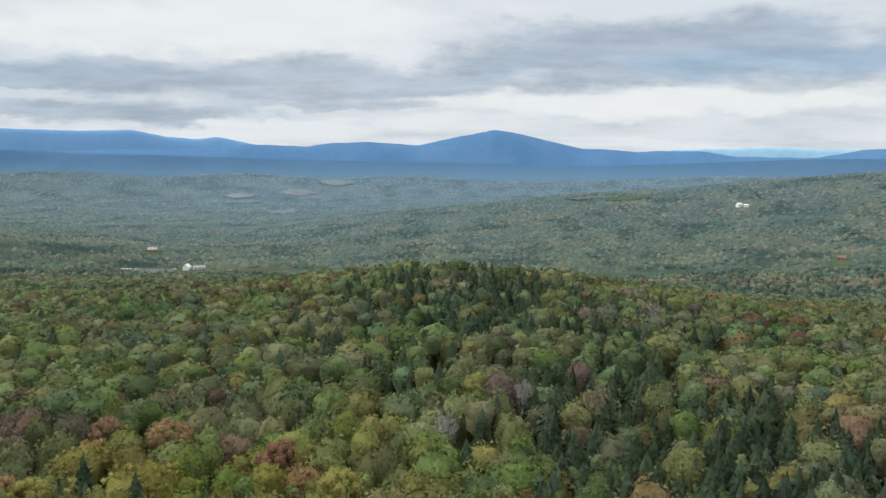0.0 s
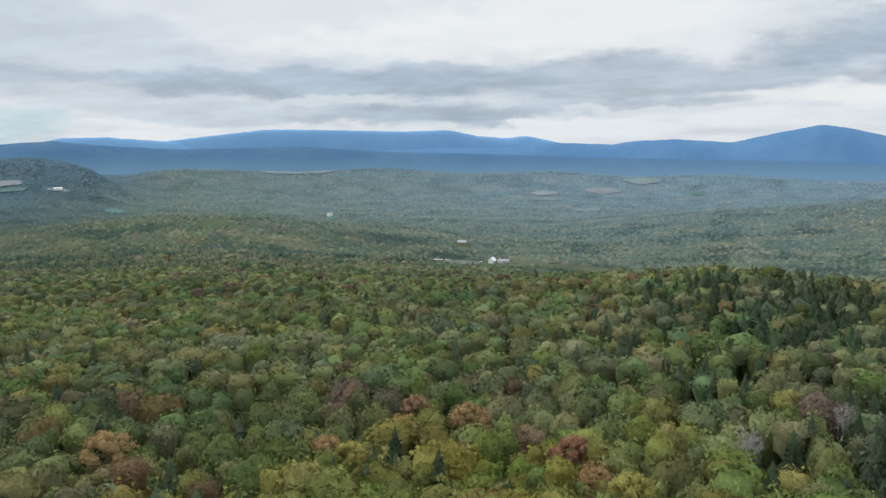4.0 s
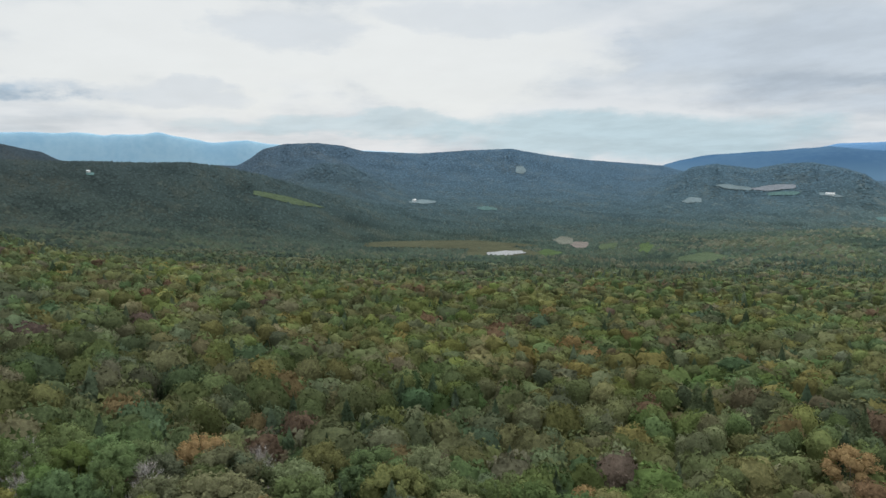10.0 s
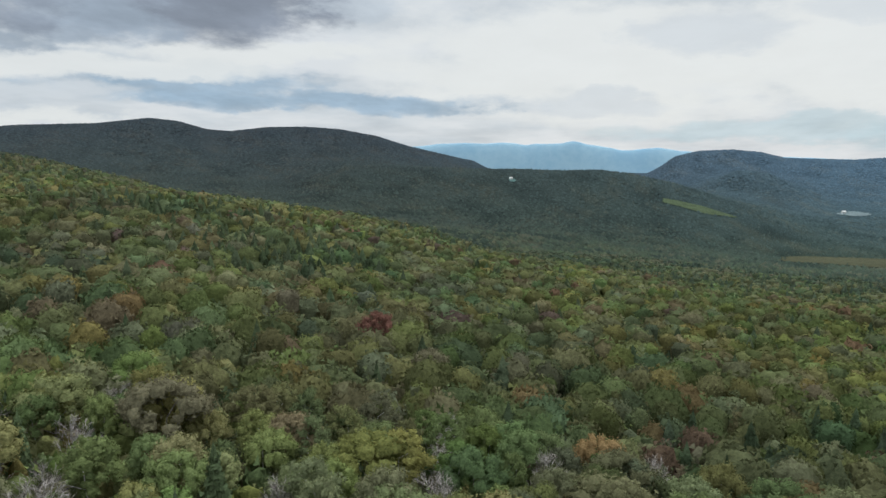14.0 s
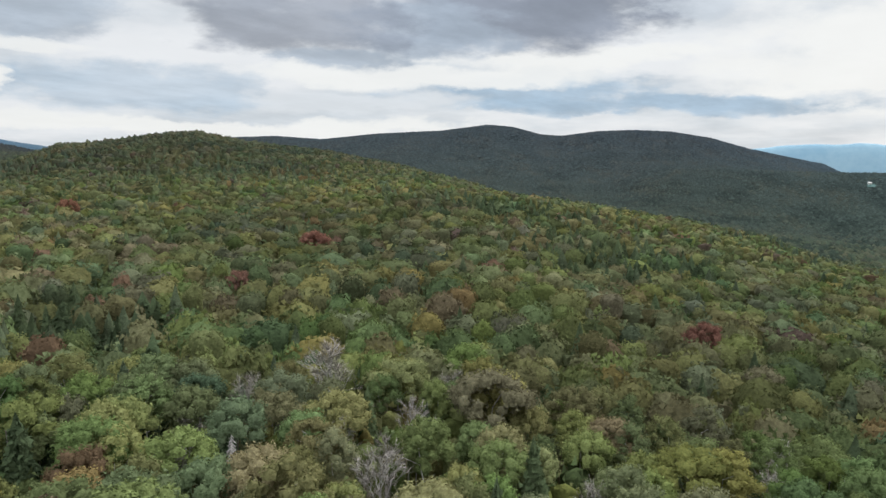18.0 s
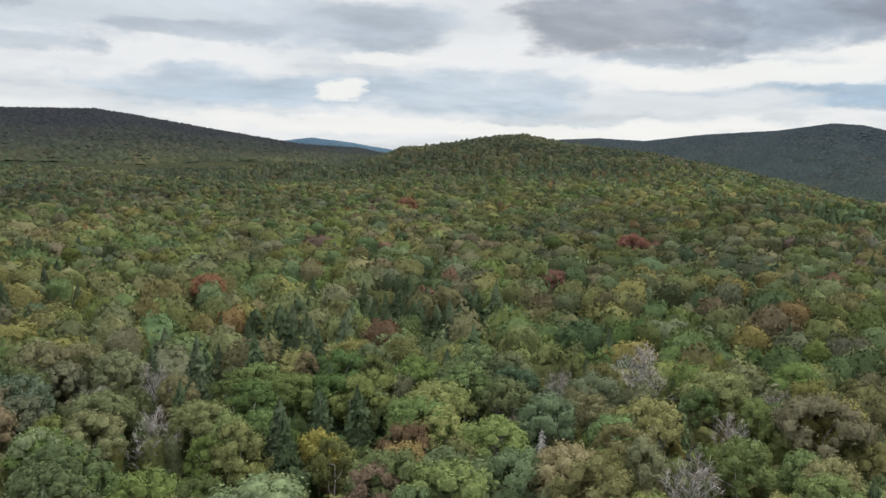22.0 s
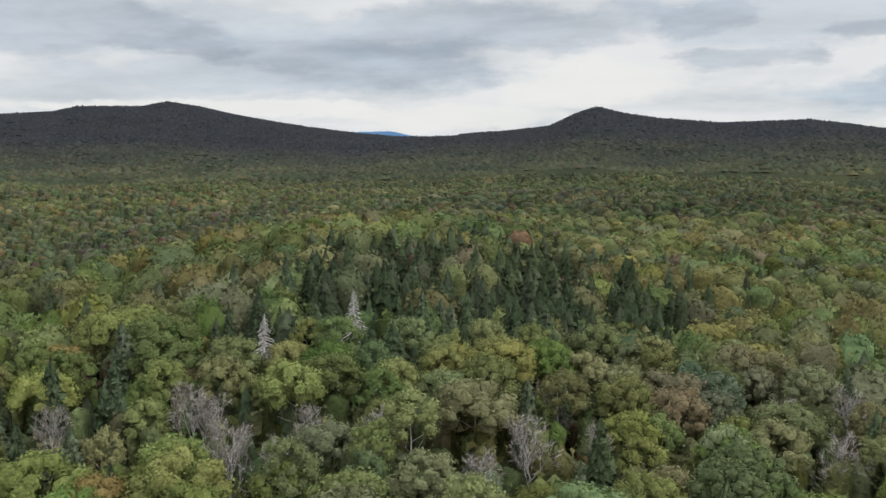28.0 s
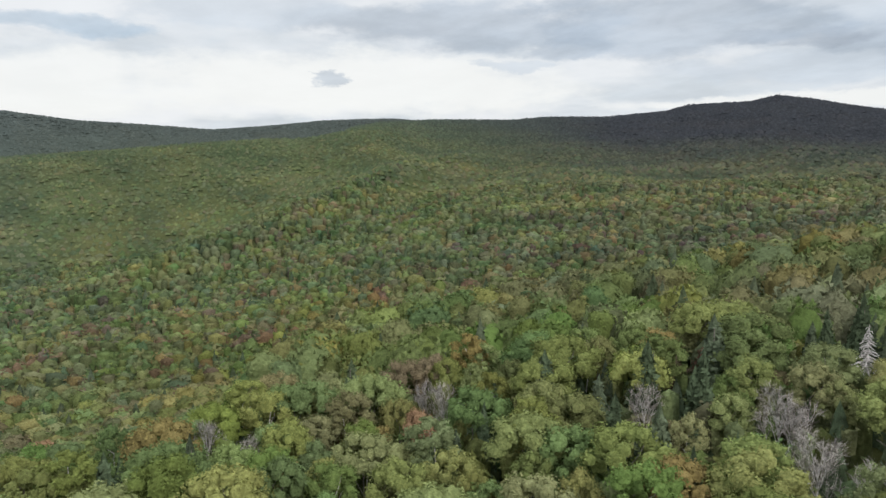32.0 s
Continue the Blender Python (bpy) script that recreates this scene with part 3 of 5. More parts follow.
def far_range(name, label, far, deep, line, mat, rough=6.0, seed=3):
    """A mountain range: a long ridge with a rounded crest, spurs and gullies."""
    at, slope = np.array(line[::2], float), np.array(line[1::2], float)
    bs = np.arange(at[0], at[-1], 0.2)
    t = np.linspace(-1, 1, 33)
    B, T = np.meshgrid(bs, t, indexing="ij")
    s = np.interp(B, at, slope)
    s = (np.interp(B - 0.25, at, slope) + s * 2 + np.interp(B + 0.25, at, slope)) / 4
    R = far + T * deep
    X, Y = place(B, R)
    top = far * np.tan(np.radians(s)) + waves(X, Y, 130, seed, 3) * 1.2
    foot = -150.0
    Z = EYE + foot + (top - foot) * np.cos(T * np.pi / 2) ** 1.6 + waves(X, Y, 420, seed + 1, 4) * rough * np.clip(np.abs(T) * 3, 0, 1) * (1 - T * T)
    n, m = B.shape
    idx = np.arange(n * m).reshape(n, m)
    faces = np.stack([idx[:-1, :-1], idx[:-1, 1:], idx[1:, 1:], idx[1:, :-1]], -1).reshape(-1, 4)
    ob = mesh_object(name, np.stack([X, Y, Z], -1).reshape(-1, 3), faces, mat)
    return tagged(ob, label, "mountain range", kind="structure")


# the blue and the paling with distance are haze put into the base colour
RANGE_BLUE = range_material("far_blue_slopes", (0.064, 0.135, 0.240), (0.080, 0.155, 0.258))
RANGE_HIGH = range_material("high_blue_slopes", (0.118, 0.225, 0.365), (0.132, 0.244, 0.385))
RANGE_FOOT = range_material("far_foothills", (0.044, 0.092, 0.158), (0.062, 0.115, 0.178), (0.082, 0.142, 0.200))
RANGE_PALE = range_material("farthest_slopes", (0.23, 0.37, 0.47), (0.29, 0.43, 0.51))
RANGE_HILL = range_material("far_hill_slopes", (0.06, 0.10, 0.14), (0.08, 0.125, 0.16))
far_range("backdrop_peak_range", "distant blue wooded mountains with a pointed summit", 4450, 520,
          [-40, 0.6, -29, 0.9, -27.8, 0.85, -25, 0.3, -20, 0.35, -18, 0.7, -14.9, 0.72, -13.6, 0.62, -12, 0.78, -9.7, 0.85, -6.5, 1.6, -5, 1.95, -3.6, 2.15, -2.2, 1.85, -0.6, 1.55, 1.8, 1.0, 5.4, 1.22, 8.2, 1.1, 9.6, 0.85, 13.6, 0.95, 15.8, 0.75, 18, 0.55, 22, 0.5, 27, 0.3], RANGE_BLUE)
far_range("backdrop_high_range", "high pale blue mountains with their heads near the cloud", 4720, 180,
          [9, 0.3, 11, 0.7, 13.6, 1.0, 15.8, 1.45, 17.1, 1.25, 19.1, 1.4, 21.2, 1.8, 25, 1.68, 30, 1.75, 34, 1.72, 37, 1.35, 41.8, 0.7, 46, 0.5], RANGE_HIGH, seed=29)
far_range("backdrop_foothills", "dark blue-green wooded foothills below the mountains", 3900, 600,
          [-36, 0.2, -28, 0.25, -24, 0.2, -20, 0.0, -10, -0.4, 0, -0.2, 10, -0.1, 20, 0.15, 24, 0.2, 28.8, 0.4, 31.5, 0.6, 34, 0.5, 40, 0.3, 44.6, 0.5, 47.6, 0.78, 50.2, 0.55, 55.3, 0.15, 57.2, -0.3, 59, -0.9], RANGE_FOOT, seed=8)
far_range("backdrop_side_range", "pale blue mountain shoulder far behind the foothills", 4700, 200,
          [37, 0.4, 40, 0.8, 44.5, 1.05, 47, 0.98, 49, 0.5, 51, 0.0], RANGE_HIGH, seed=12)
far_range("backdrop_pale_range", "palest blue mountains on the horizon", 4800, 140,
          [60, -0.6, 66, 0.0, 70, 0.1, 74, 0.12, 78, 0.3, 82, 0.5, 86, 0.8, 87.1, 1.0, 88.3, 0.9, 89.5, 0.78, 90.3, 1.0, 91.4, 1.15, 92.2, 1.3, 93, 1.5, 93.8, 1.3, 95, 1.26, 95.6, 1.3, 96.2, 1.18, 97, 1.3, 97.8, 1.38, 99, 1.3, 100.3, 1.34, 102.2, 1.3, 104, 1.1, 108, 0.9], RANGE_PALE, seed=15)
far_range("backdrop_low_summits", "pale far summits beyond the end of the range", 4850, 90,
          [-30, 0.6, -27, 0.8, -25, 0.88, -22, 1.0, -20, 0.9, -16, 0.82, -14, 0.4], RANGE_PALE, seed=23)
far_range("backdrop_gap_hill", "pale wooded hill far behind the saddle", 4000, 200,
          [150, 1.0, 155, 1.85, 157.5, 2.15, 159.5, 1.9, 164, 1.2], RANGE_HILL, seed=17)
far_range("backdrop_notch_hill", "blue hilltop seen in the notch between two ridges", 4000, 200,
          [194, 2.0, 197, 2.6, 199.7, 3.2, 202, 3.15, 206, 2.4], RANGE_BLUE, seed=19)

# ---- the wood as a mass ----
rng = np.random.RandomState(7)


def dome(g, sides, rings, lump=0.14, deep=1.0, lobes=0, low=1.75):
    """A rounded cap, swelling into leafy lobes with creases between them; unit radius, its top at z = 0."""
    d = [[0, 0, 1.0]]
    f = []
    for j in range(rings):
        p = (j + 1) / rings * low
        for i in range(sides):
            a = (i + 0.5 * (j % 2)) / sides * 2 * np.pi + g.uniform(-0.5, 0.5) / sides
            q = p + g.uniform(-0.2, 0.2) / rings
            d.append([np.cos(a) * np.sin(q), np.sin(a) * np.sin(q), np.cos(q)])
    d = np.array(d)
    r = np.ones(len(d))
    if lobes:
        c = g.normal(0, 1, (lobes, 3))
        c[:, 2] = np.abs(c[:, 2]) - 0.35
        c /= np.linalg.norm(c, axis=1)[:, None]
        swell = (d @ c.T) * g.uniform(0.86, 1.06, lobes)
        r = 0.62 + 0.42 * np.clip((swell.max(axis=1) - 0.55) / 0.42, 0, 1.1) ** 0.6
    r = r * g.uniform(1 - lump, 1 + lump, len(d))
    stretch = g.uniform(0.85, 1.18)
    v = d * r[:, None] * np.array([stretch, 1 / stretch, deep]) - np.array([0, 0, deep])
    for i in range(sides):
        k = (i + 1) % sides
        f.append([0, 1 + i, 1 + k])
        for j in range(rings - 1):
            p, q = 1 + j * sides, 1 + (j + 1) * sides
            if j % 2 == 0:
                f += [[p + i, q + i, p + k], [p + k, q + i, q + k]]
            else:
                f += [[p + i, q + k, p + k], [p + i, q + i, q + k]]
    return v, np.array(f)


def smooth_normals(v, f):
    e = np.cross(v[f[:, 1]] - v[f[:, 0]], v[f[:, 2]] - v[f[:, 0]])
    n = np.zeros_like(v)
    for j in range(3):
        np.add.at(n, f[:, j], e)
    return n / (np.linalg.norm(n, axis=1)[:, None] + 1e-9)


def sprays(g, p, d, size, tilt):
    """Small three-cornered sprays of leaves at p that face d, uneven."""
    n = len(p)
    out = d + g.normal(0, tilt, (n, 3)) + np.array([0, 0, 0.2])
    out /= np.linalg.norm(out, axis=1)[:, None]
    t = np.cross(out, g.normal(0, 1, (n, 3)))
    t /= np.linalg.norm(t, axis=1)[:, None]
    u = np.cross(out, t)
    w = (size * g.uniform(0.6, 1.4, n))[:, None]
    v = np.stack([p + t * w, p + (u * 0.85 - t * 0.55) * w, p - (u * 0.85 + t * 0.55) * w], 1).reshape(-1, 3)
    soft = d * 0.45 + out * 0.65
    soft /= np.linalg.norm(soft, axis=1)[:, None]
    return v, np.arange(n * 3).reshape(-1, 3), np.repeat(soft, 3, axis=0)


def leafy_dome(g, sides, rings, count, size, lobes=6, deep=1.0, ragged=0.5):
    """A crown of rounded leafy lobes with creases between them and loose sprays on its skin; unit radius, its top at z = 0."""
    a = np.arange(lobes) * 2.39996 + g.uniform(-0.5, 0.5, lobes)
    up = np.clip(np.linspace(0.95, 0.0, lobes) + g.uniform(-0.15, 0.15, lobes), -0.1, 0.98)
    c = np.c_[np.cos(a) * np.sqrt(1 - up ** 2), np.sin(a) * np.sqrt(1 - up ** 2), up] * g.uniform(0.5, 0.72, lobes)[:, None]
    size_of = g.uniform(0.3, 0.46, lobes)
    v, f = dome(g, sides, rings, 0.0, 1.0)
    d = v + np.array([0, 0, 1.0])
    d /= np.linalg.norm(d, axis=1)[:, None]
    along = d @ c.T
    disc = size_of ** 2 - (c ** 2).sum(axis=1) + along ** 2
    reach = np.where(disc > 0, along + np.sqrt(np.maximum(disc, 0)), 0).max(axis=1)
    v = d * (np.maximum(reach, 0.55) * g.uniform(0.88, 1.0, len(d)))[:, None]
    # the lowest leaves hang down round the trunk
    v[-sides:] = v[-sides:] * np.array([0.85, 0.85, 0]) - np.array([0, 0, 0.9])
    n = smooth_normals(v, f)
    if count:
        k = g.randint(0, lobes, count * 3)
        d = g.normal(0, 1, (count * 3, 3)) + c[k] * 1.3 + np.array([0, 0, 0.5])
        d /= np.linalg.norm(d, axis=1)[:, None]
        p = c[k] + d * size_of[k][:, None] * g.uniform(0.92, 1.02 + 0.22 * ragged, (count * 3, 1))
        inside = np.linalg.norm(p[:, None] - c[None], axis=2) < size_of[None] * 0.85
        free = np.where(~inside.any(axis=1))[0][:count]
        sv, sf, sn = sprays(g, p[free], d[free], size, ragged)
        v, f, n = np.vstack([v, sv]), np.vstack([f, sf + len(v)]), np.vstack([n, sn])
    v[:, 2] = (v[:, 2] - v[:, 2].max()) * deep
    return v, f, n


def spire(g, tiers, tips, loose=0):
    """A conifer: tiers of drooping boughs with ragged tips; radius 1 at the foot, its top at z = 0."""
    vs, fs, count = [], [], 0
    for i in range(tiers):
        t = ((i + 1) / tiers) ** 0.85
        wide = (0.1 + 0.9 * t) * g.uniform(0.88, 1.1)
        low = -0.35 - 4.0 * t
        apex = -4.0 * max(0.0, t - 1.9 / tiers) * 0.92
        a = (np.arange(2 * tips) + g.uniform(0, 1) + g.uniform(-0.25, 0.25, 2 * tips)) / (2 * tips) * 2 * np.pi
        out = np.arange(2 * tips) % 2 == 0
        w = np.where(out, wide * g.uniform(0.72, 1.18, 2 * tips), wide * g.uniform(0.42, 0.62, 2 * tips))
        z = low + np.where(out, g.uniform(-0.12, 0.12, 2 * tips), 0.14 * wide + g.uniform(0.0, 0.12, 2 * tips))
        vs.append(np.vstack([[[0, 0, apex]], np.c_[np.cos(a) * w, np.sin(a) * w, z]]))
        k = np.arange(2 * tips)
        fs.append(np.c_[np.zeros(2 * tips, int), 1 + k, 1 + (k + 1) % (2 * tips)] + count)
        count += 2 * tips + 1
    v, f = np.vstack(vs), np.vstack(fs)
    n = smooth_normals(v, f) * 0.8 + np.array([0, 0, 0.25])
    n /= np.linalg.norm(n, axis=1)[:, None]
    if loose:
        # sprays of needles standing out from the boughs
        t = g.uniform(0.02, 1, loose) ** 0.6
        a = g.uniform(0, 2 * np.pi, loose)
        w = (0.06 + 0.9 * t) * g.uniform(0.6, 1.12, loose)
        p = np.c_[np.cos(a) * w, np.sin(a) * w, -0.1 - 4.05 * t - 0.1 * w + g.uniform(-0.1, 0.1, loose)]
        d = np.c_[np.cos(a), np.sin(a), g.uniform(-0.1, 0.9, loose)]
        d /= np.linalg.norm(d, axis=1)[:, None]
        sv, sf, sn = sprays(g, p, d, 0.15, 0.7)
        v, f, n = np.vstack([v, sv]), np.vstack([f, sf + len(v)]), np.vstack([n, sn])
    return v, f, n


def scatter(r0, r1, cell, seed, spare=(), first=-34, last=272):
    """Points on a jittered grid between two rings, over the bearings that the wood covers."""
    g = np.random.RandomState(seed)
    m = int(r1 / cell) + 2
    i, j = np.meshgrid(np.arange(-m, m), np.arange(-m, m))
    x = (i + 0.5 * (j % 2)) * cell + g.uniform(-0.48, 0.48, i.shape) * cell
    y = j * cell * 0.9 + g.uniform(-0.38, 0.38, i.shape) * cell
    x, y = x.ravel(), y.ravel()
    r = np.hypot(x, y)
    b = wrap(np.degrees(np.arctan2(-x, y)))
    keep = (r >= r0) & (r < r1) & (b > first) & (b < last)
    x, y, r, b = x[keep], y[keep], r[keep], b[keep]
    keep = opening(x, y) < 0
    for px, py, gap in spare:
        keep &= (x - px) ** 2 + (y - py) ** 2 > gap * gap
    return x[keep], y[keep], r[keep], b[keep]


def in_sight(b, r, z, slack):
    """Leaves out what stands deep in hollows behind a crest."""
    bs = np.arange(-36, 276, 1.0)
    rs = np.geomspace(50, 4900, 260)
    B, R = np.meshgrid(bs, rs, indexing="ij")
    slope = np.maximum.accumulate(tops(B, R) / R, axis=1)
    i = np.clip(np.round((b + 36)).astype(int), 0, len(bs) - 1)
    j = np.clip(np.searchsorted(rs, r) - 2, 0, len(rs) - 1)
    return (z + slack) / r > slope[i, j]


GREENS = np.array([[0.064, 0.088, 0.038], [0.077, 0.099, 0.040], [0.092, 0.103, 0.046], [0.080, 0.090, 0.045], [0.090, 0.099, 0.047], [0.084, 0.087, 0.049], [0.056, 0.074, 0.040]])
AUTUMN = np.array([[0.15, 0.112, 0.048], [0.15, 0.13, 0.045], [0.125, 0.085, 0.05], [0.105, 0.080, 0.056], [0.12, 0.10, 0.055]])
SPRUCE = np.array([[0.036, 0.050, 0.026], [0.042, 0.058, 0.029], [0.050, 0.064, 0.036]])


# stands of brighter or browner trees, and areas with shade put into the tint: bearing, distance, radius, colour change
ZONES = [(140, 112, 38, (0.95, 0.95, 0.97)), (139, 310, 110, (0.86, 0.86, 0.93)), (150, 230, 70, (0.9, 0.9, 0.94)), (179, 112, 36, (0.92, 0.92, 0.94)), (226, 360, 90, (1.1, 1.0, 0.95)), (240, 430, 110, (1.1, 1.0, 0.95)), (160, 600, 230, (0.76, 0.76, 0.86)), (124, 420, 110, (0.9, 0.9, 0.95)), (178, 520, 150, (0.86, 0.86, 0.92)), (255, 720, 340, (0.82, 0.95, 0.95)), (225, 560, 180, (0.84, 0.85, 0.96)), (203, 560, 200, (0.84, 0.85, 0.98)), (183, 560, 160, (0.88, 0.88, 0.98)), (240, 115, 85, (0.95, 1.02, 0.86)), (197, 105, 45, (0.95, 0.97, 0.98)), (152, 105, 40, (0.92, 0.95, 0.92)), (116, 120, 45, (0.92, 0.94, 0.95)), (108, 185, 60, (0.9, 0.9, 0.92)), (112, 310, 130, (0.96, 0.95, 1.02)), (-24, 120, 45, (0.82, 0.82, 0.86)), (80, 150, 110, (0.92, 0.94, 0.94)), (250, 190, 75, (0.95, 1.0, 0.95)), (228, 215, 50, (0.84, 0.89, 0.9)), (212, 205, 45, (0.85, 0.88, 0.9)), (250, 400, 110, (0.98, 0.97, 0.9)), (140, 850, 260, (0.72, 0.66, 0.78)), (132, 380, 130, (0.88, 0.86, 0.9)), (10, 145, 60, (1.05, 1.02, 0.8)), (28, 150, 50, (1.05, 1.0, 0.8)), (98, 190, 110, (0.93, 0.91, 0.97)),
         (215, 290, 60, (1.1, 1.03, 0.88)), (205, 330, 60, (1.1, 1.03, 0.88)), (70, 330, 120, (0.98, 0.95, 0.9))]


def tints(g, x, y, conifer):
    n = len(x)
    drift = waves(x, y, 70, 41, 3)
    pick = np.clip((drift * 2.6 + g.normal(0, 1.3, n) + 3.0), 0, 6.99).astype(int)
    c = GREENS[pick] * g.uniform(0.76, 1.27, (n, 1)) * g.uniform([0.88, 0.98, 0.72], [1.16, 1.05, 1.08], (n, 3)) * np.array([1.03, 1.0, 1.0])
    west = np.interp(wrap(np.degrees(np.arctan2(-x, y))), [70, 110, 190, 215], [1.0, 0.45, 0.45, 0.45])
    west = np.maximum(west, np.interp(wrap(np.degrees(np.arctan2(-x, y))), [195, 215], [0.0, 1.8]) * np.interp(np.hypot(x, y), [210, 260], [0.0, 1.0]))
    turned = g.uniform(0, 1, n) < west * (0.05 + 0.07 * np.clip(waves(x, y, 300, 44, 2), 0, 1))
    c[turned] = AUTUMN[g.randint(0, 5, turned.sum())] * g.uniform(0.6, 0.95, (turned.sum(), 1))
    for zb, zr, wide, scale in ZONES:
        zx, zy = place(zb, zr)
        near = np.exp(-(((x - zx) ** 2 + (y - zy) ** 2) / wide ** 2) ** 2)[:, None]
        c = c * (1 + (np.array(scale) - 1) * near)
    k = conifer
    c[k] = SPRUCE[g.randint(0, 3, k.sum())] * g.uniform(0.8, 1.25, (k.sum(), 1))
    side = wrap(np.degrees(np.arctan2(-x, y)))
    c[:, 0] *= np.interp(side, [60, 130, 180, 215], [1.05, 1.08, 1.09, 1.10])
    c[:, 1] *= 1.06
    c[:, 2] *= np.interp(side, [60, 130, 170, 215], [1.14, 1.06, 1.12, 1.16])
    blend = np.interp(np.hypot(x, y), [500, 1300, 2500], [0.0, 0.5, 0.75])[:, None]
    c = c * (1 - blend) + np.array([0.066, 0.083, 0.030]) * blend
    # leaf colour scaled by bearing: differences of light put into the tint
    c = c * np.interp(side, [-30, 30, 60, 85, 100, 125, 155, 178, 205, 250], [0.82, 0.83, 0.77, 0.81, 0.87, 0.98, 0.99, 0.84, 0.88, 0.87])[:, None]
    stray = np.interp(np.hypot(x, y), [350, 1200], [0.0, 11.0])
    x, y = x + g.normal(0, 1, n) * stray, y + g.normal(0, 1, n) * stray
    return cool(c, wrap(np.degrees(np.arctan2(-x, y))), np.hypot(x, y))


# groves of spruce and fir: bearing, distance, radius, share
GROVES = [(58, 620, 110, 0.5), (50, 760, 120, 0.55), (66, 700, 100, 0.5), (40, 640, 80, 0.45), (74, 640, 80, 0.5), (85, 560, 60, 0.55), (92, 640, 80, 0.5), (78, 900, 120, 0.5), (30, 700, 70, 0.4),
          (26, 1040, 90, 0.9), (21.5, 940, 55, 0.9), (18.5, 880, 40, 0.9), (80, 1480, 110, 0.9), (70, 1450, 90, 0.8), (196, 178, 42, 0.85), (188, 205, 40, 0.75), (203, 150, 25, 0.6), (-17, 190, 60, 0.5), (-26, 170, 50, 0.5), (-3, 315, 70, 0.6), (-14, 300, 60, 0.45),
          (6, 250, 40, 0.35), (113, 330, 50, 0.6), (120, 420, 60, 0.5), (150, 190, 24, 0.6), (158, 175, 22, 0.5), (100, 560, 70, 0.7), (160, 780, 140, 0.7), (140, 640, 120, 0.4),
          (176, 620, 130, 0.3), (62, 950, 120, 0.8), (75, 1330, 130, 0.9), (45, 900, 90, 0.7), (34, 880, 70, 0.6)]


def conifer_share(x, y):
    """Where spruce and fir stand in groups."""
    share = 0.05 + 0.35 * np.clip(waves(x, y, 150, 51, 2) - 0.55, 0, 1)
    for b, r, wide, most in GROVES:
        cx, cy = place(b, r)
        share = np.maximum(share, most * np.exp(-(((x - cx) ** 2 + (y - cy) ** 2) / wide ** 2) ** 2))
    return share


def plant(name, label, x, y, r, b, z, broad, spires, size, mat, seed, tall=1.0, spruce_only=False):
    """One mass of trees, joined."""
    g = np.random.RandomState(seed)
    con = (g.uniform(0, 1, len(x)) < conifer_share(x, y)) | spruce_only
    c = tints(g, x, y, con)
    which = g.randint(0, 1000, len(x))
    verts, faces, cols, norms, n = [], [], [], [], 0
    for shapes, sel in ((broad, ~con), (spires, con)):
        for i, (v, f, *own) in enumerate(shapes):
            m = np.where(sel & (which % len(shapes) == i))[0]
            if not len(m):
                continue
            a = g.uniform(0, 2 * np.pi, len(m))
            w = size * g.uniform(0.55, 1.5, len(m)) * (1.0 if shapes is spires else 1.05)
            h = w * (g.uniform(0.62, 0.95, len(m)) if shapes is spires else g.uniform(0.85, 1.45, len(m))) * tall
            up = z[m] + (g.uniform(-1.4, 2.4, len(m)) if shapes is spires else g.uniform(-2.8, 1.6, len(m))) * tall ** 2
            px = x[m, None] + (v[None, :, 0] * np.cos(a)[:, None] - v[None, :, 1] * np.sin(a)[:, None]) * w[:, None]
            py = y[m, None] + (v[None, :, 0] * np.sin(a)[:, None] + v[None, :, 1] * np.cos(a)[:, None]) * w[:, None]
            pz = up[:, None] + v[None, :, 2] * h[:, None]
            verts.append(np.stack([px, py, pz], -1).reshape(-1, 3))
            faces.append((f[None] + (np.arange(len(m)) * len(v))[:, None, None]).reshape(-1, 3) + n)
            cols.append(np.repeat(c[m], len(v), axis=0))
            if own:
                q = own[0]
                norms.append(np.stack([q[None, :, 0] * np.cos(a)[:, None] - q[None, :, 1] * np.sin(a)[:, None],
                                       q[None, :, 0] * np.sin(a)[:, None] + q[None, :, 1] * np.cos(a)[:, None],
                                       np.repeat(q[None, :, 2], len(m), axis=0)], -1).reshape(-1, 3))
            n += len(m) * len(v)
    ob = mesh_object(name, np.vstack(verts), np.vstack(faces), mat, np.vstack(cols), True, np.vstack(norms) if norms else None)
    return tagged(ob, label, "forest", kind="stuff")


def wood(name, label, points, broad, spires, size, mat, seed, tall=1.0):
    x, y, r, b = points
    z = tops(b, r)
    keep = in_sight(b, r, z, np.where(r > 600, 15.0, 7.0))
    x, y, r, b, z = x[keep], y[keep], r[keep], b[keep], z[keep]
    return plant(name, label, x, y, r, b, z + EYE, broad, spires, size, mat, seed, tall)


# ---- single trees ----


def tube(bm, a, b, ra, rb, sides=5):
    """A tapered limb from a to b."""
    a, b = Vector(a), Vector(b)
    q = Vector((0, 0, 1)).rotation_difference((b - a).normalized()).to_matrix()
    rings = []
    for c, w in ((a, ra), (b, rb)):
        rings.append([bm.verts.new(c + q @ Vector((math.cos(i / sides * 2 * math.pi) * w, math.sin(i / sides * 2 * math.pi) * w, 0))) for i in range(sides)])
    for i in range(sides):
        bm.faces.new((rings[0][i], rings[0][(i + 1) % sides], rings[1][(i + 1) % sides], rings[1][i]))
    return b


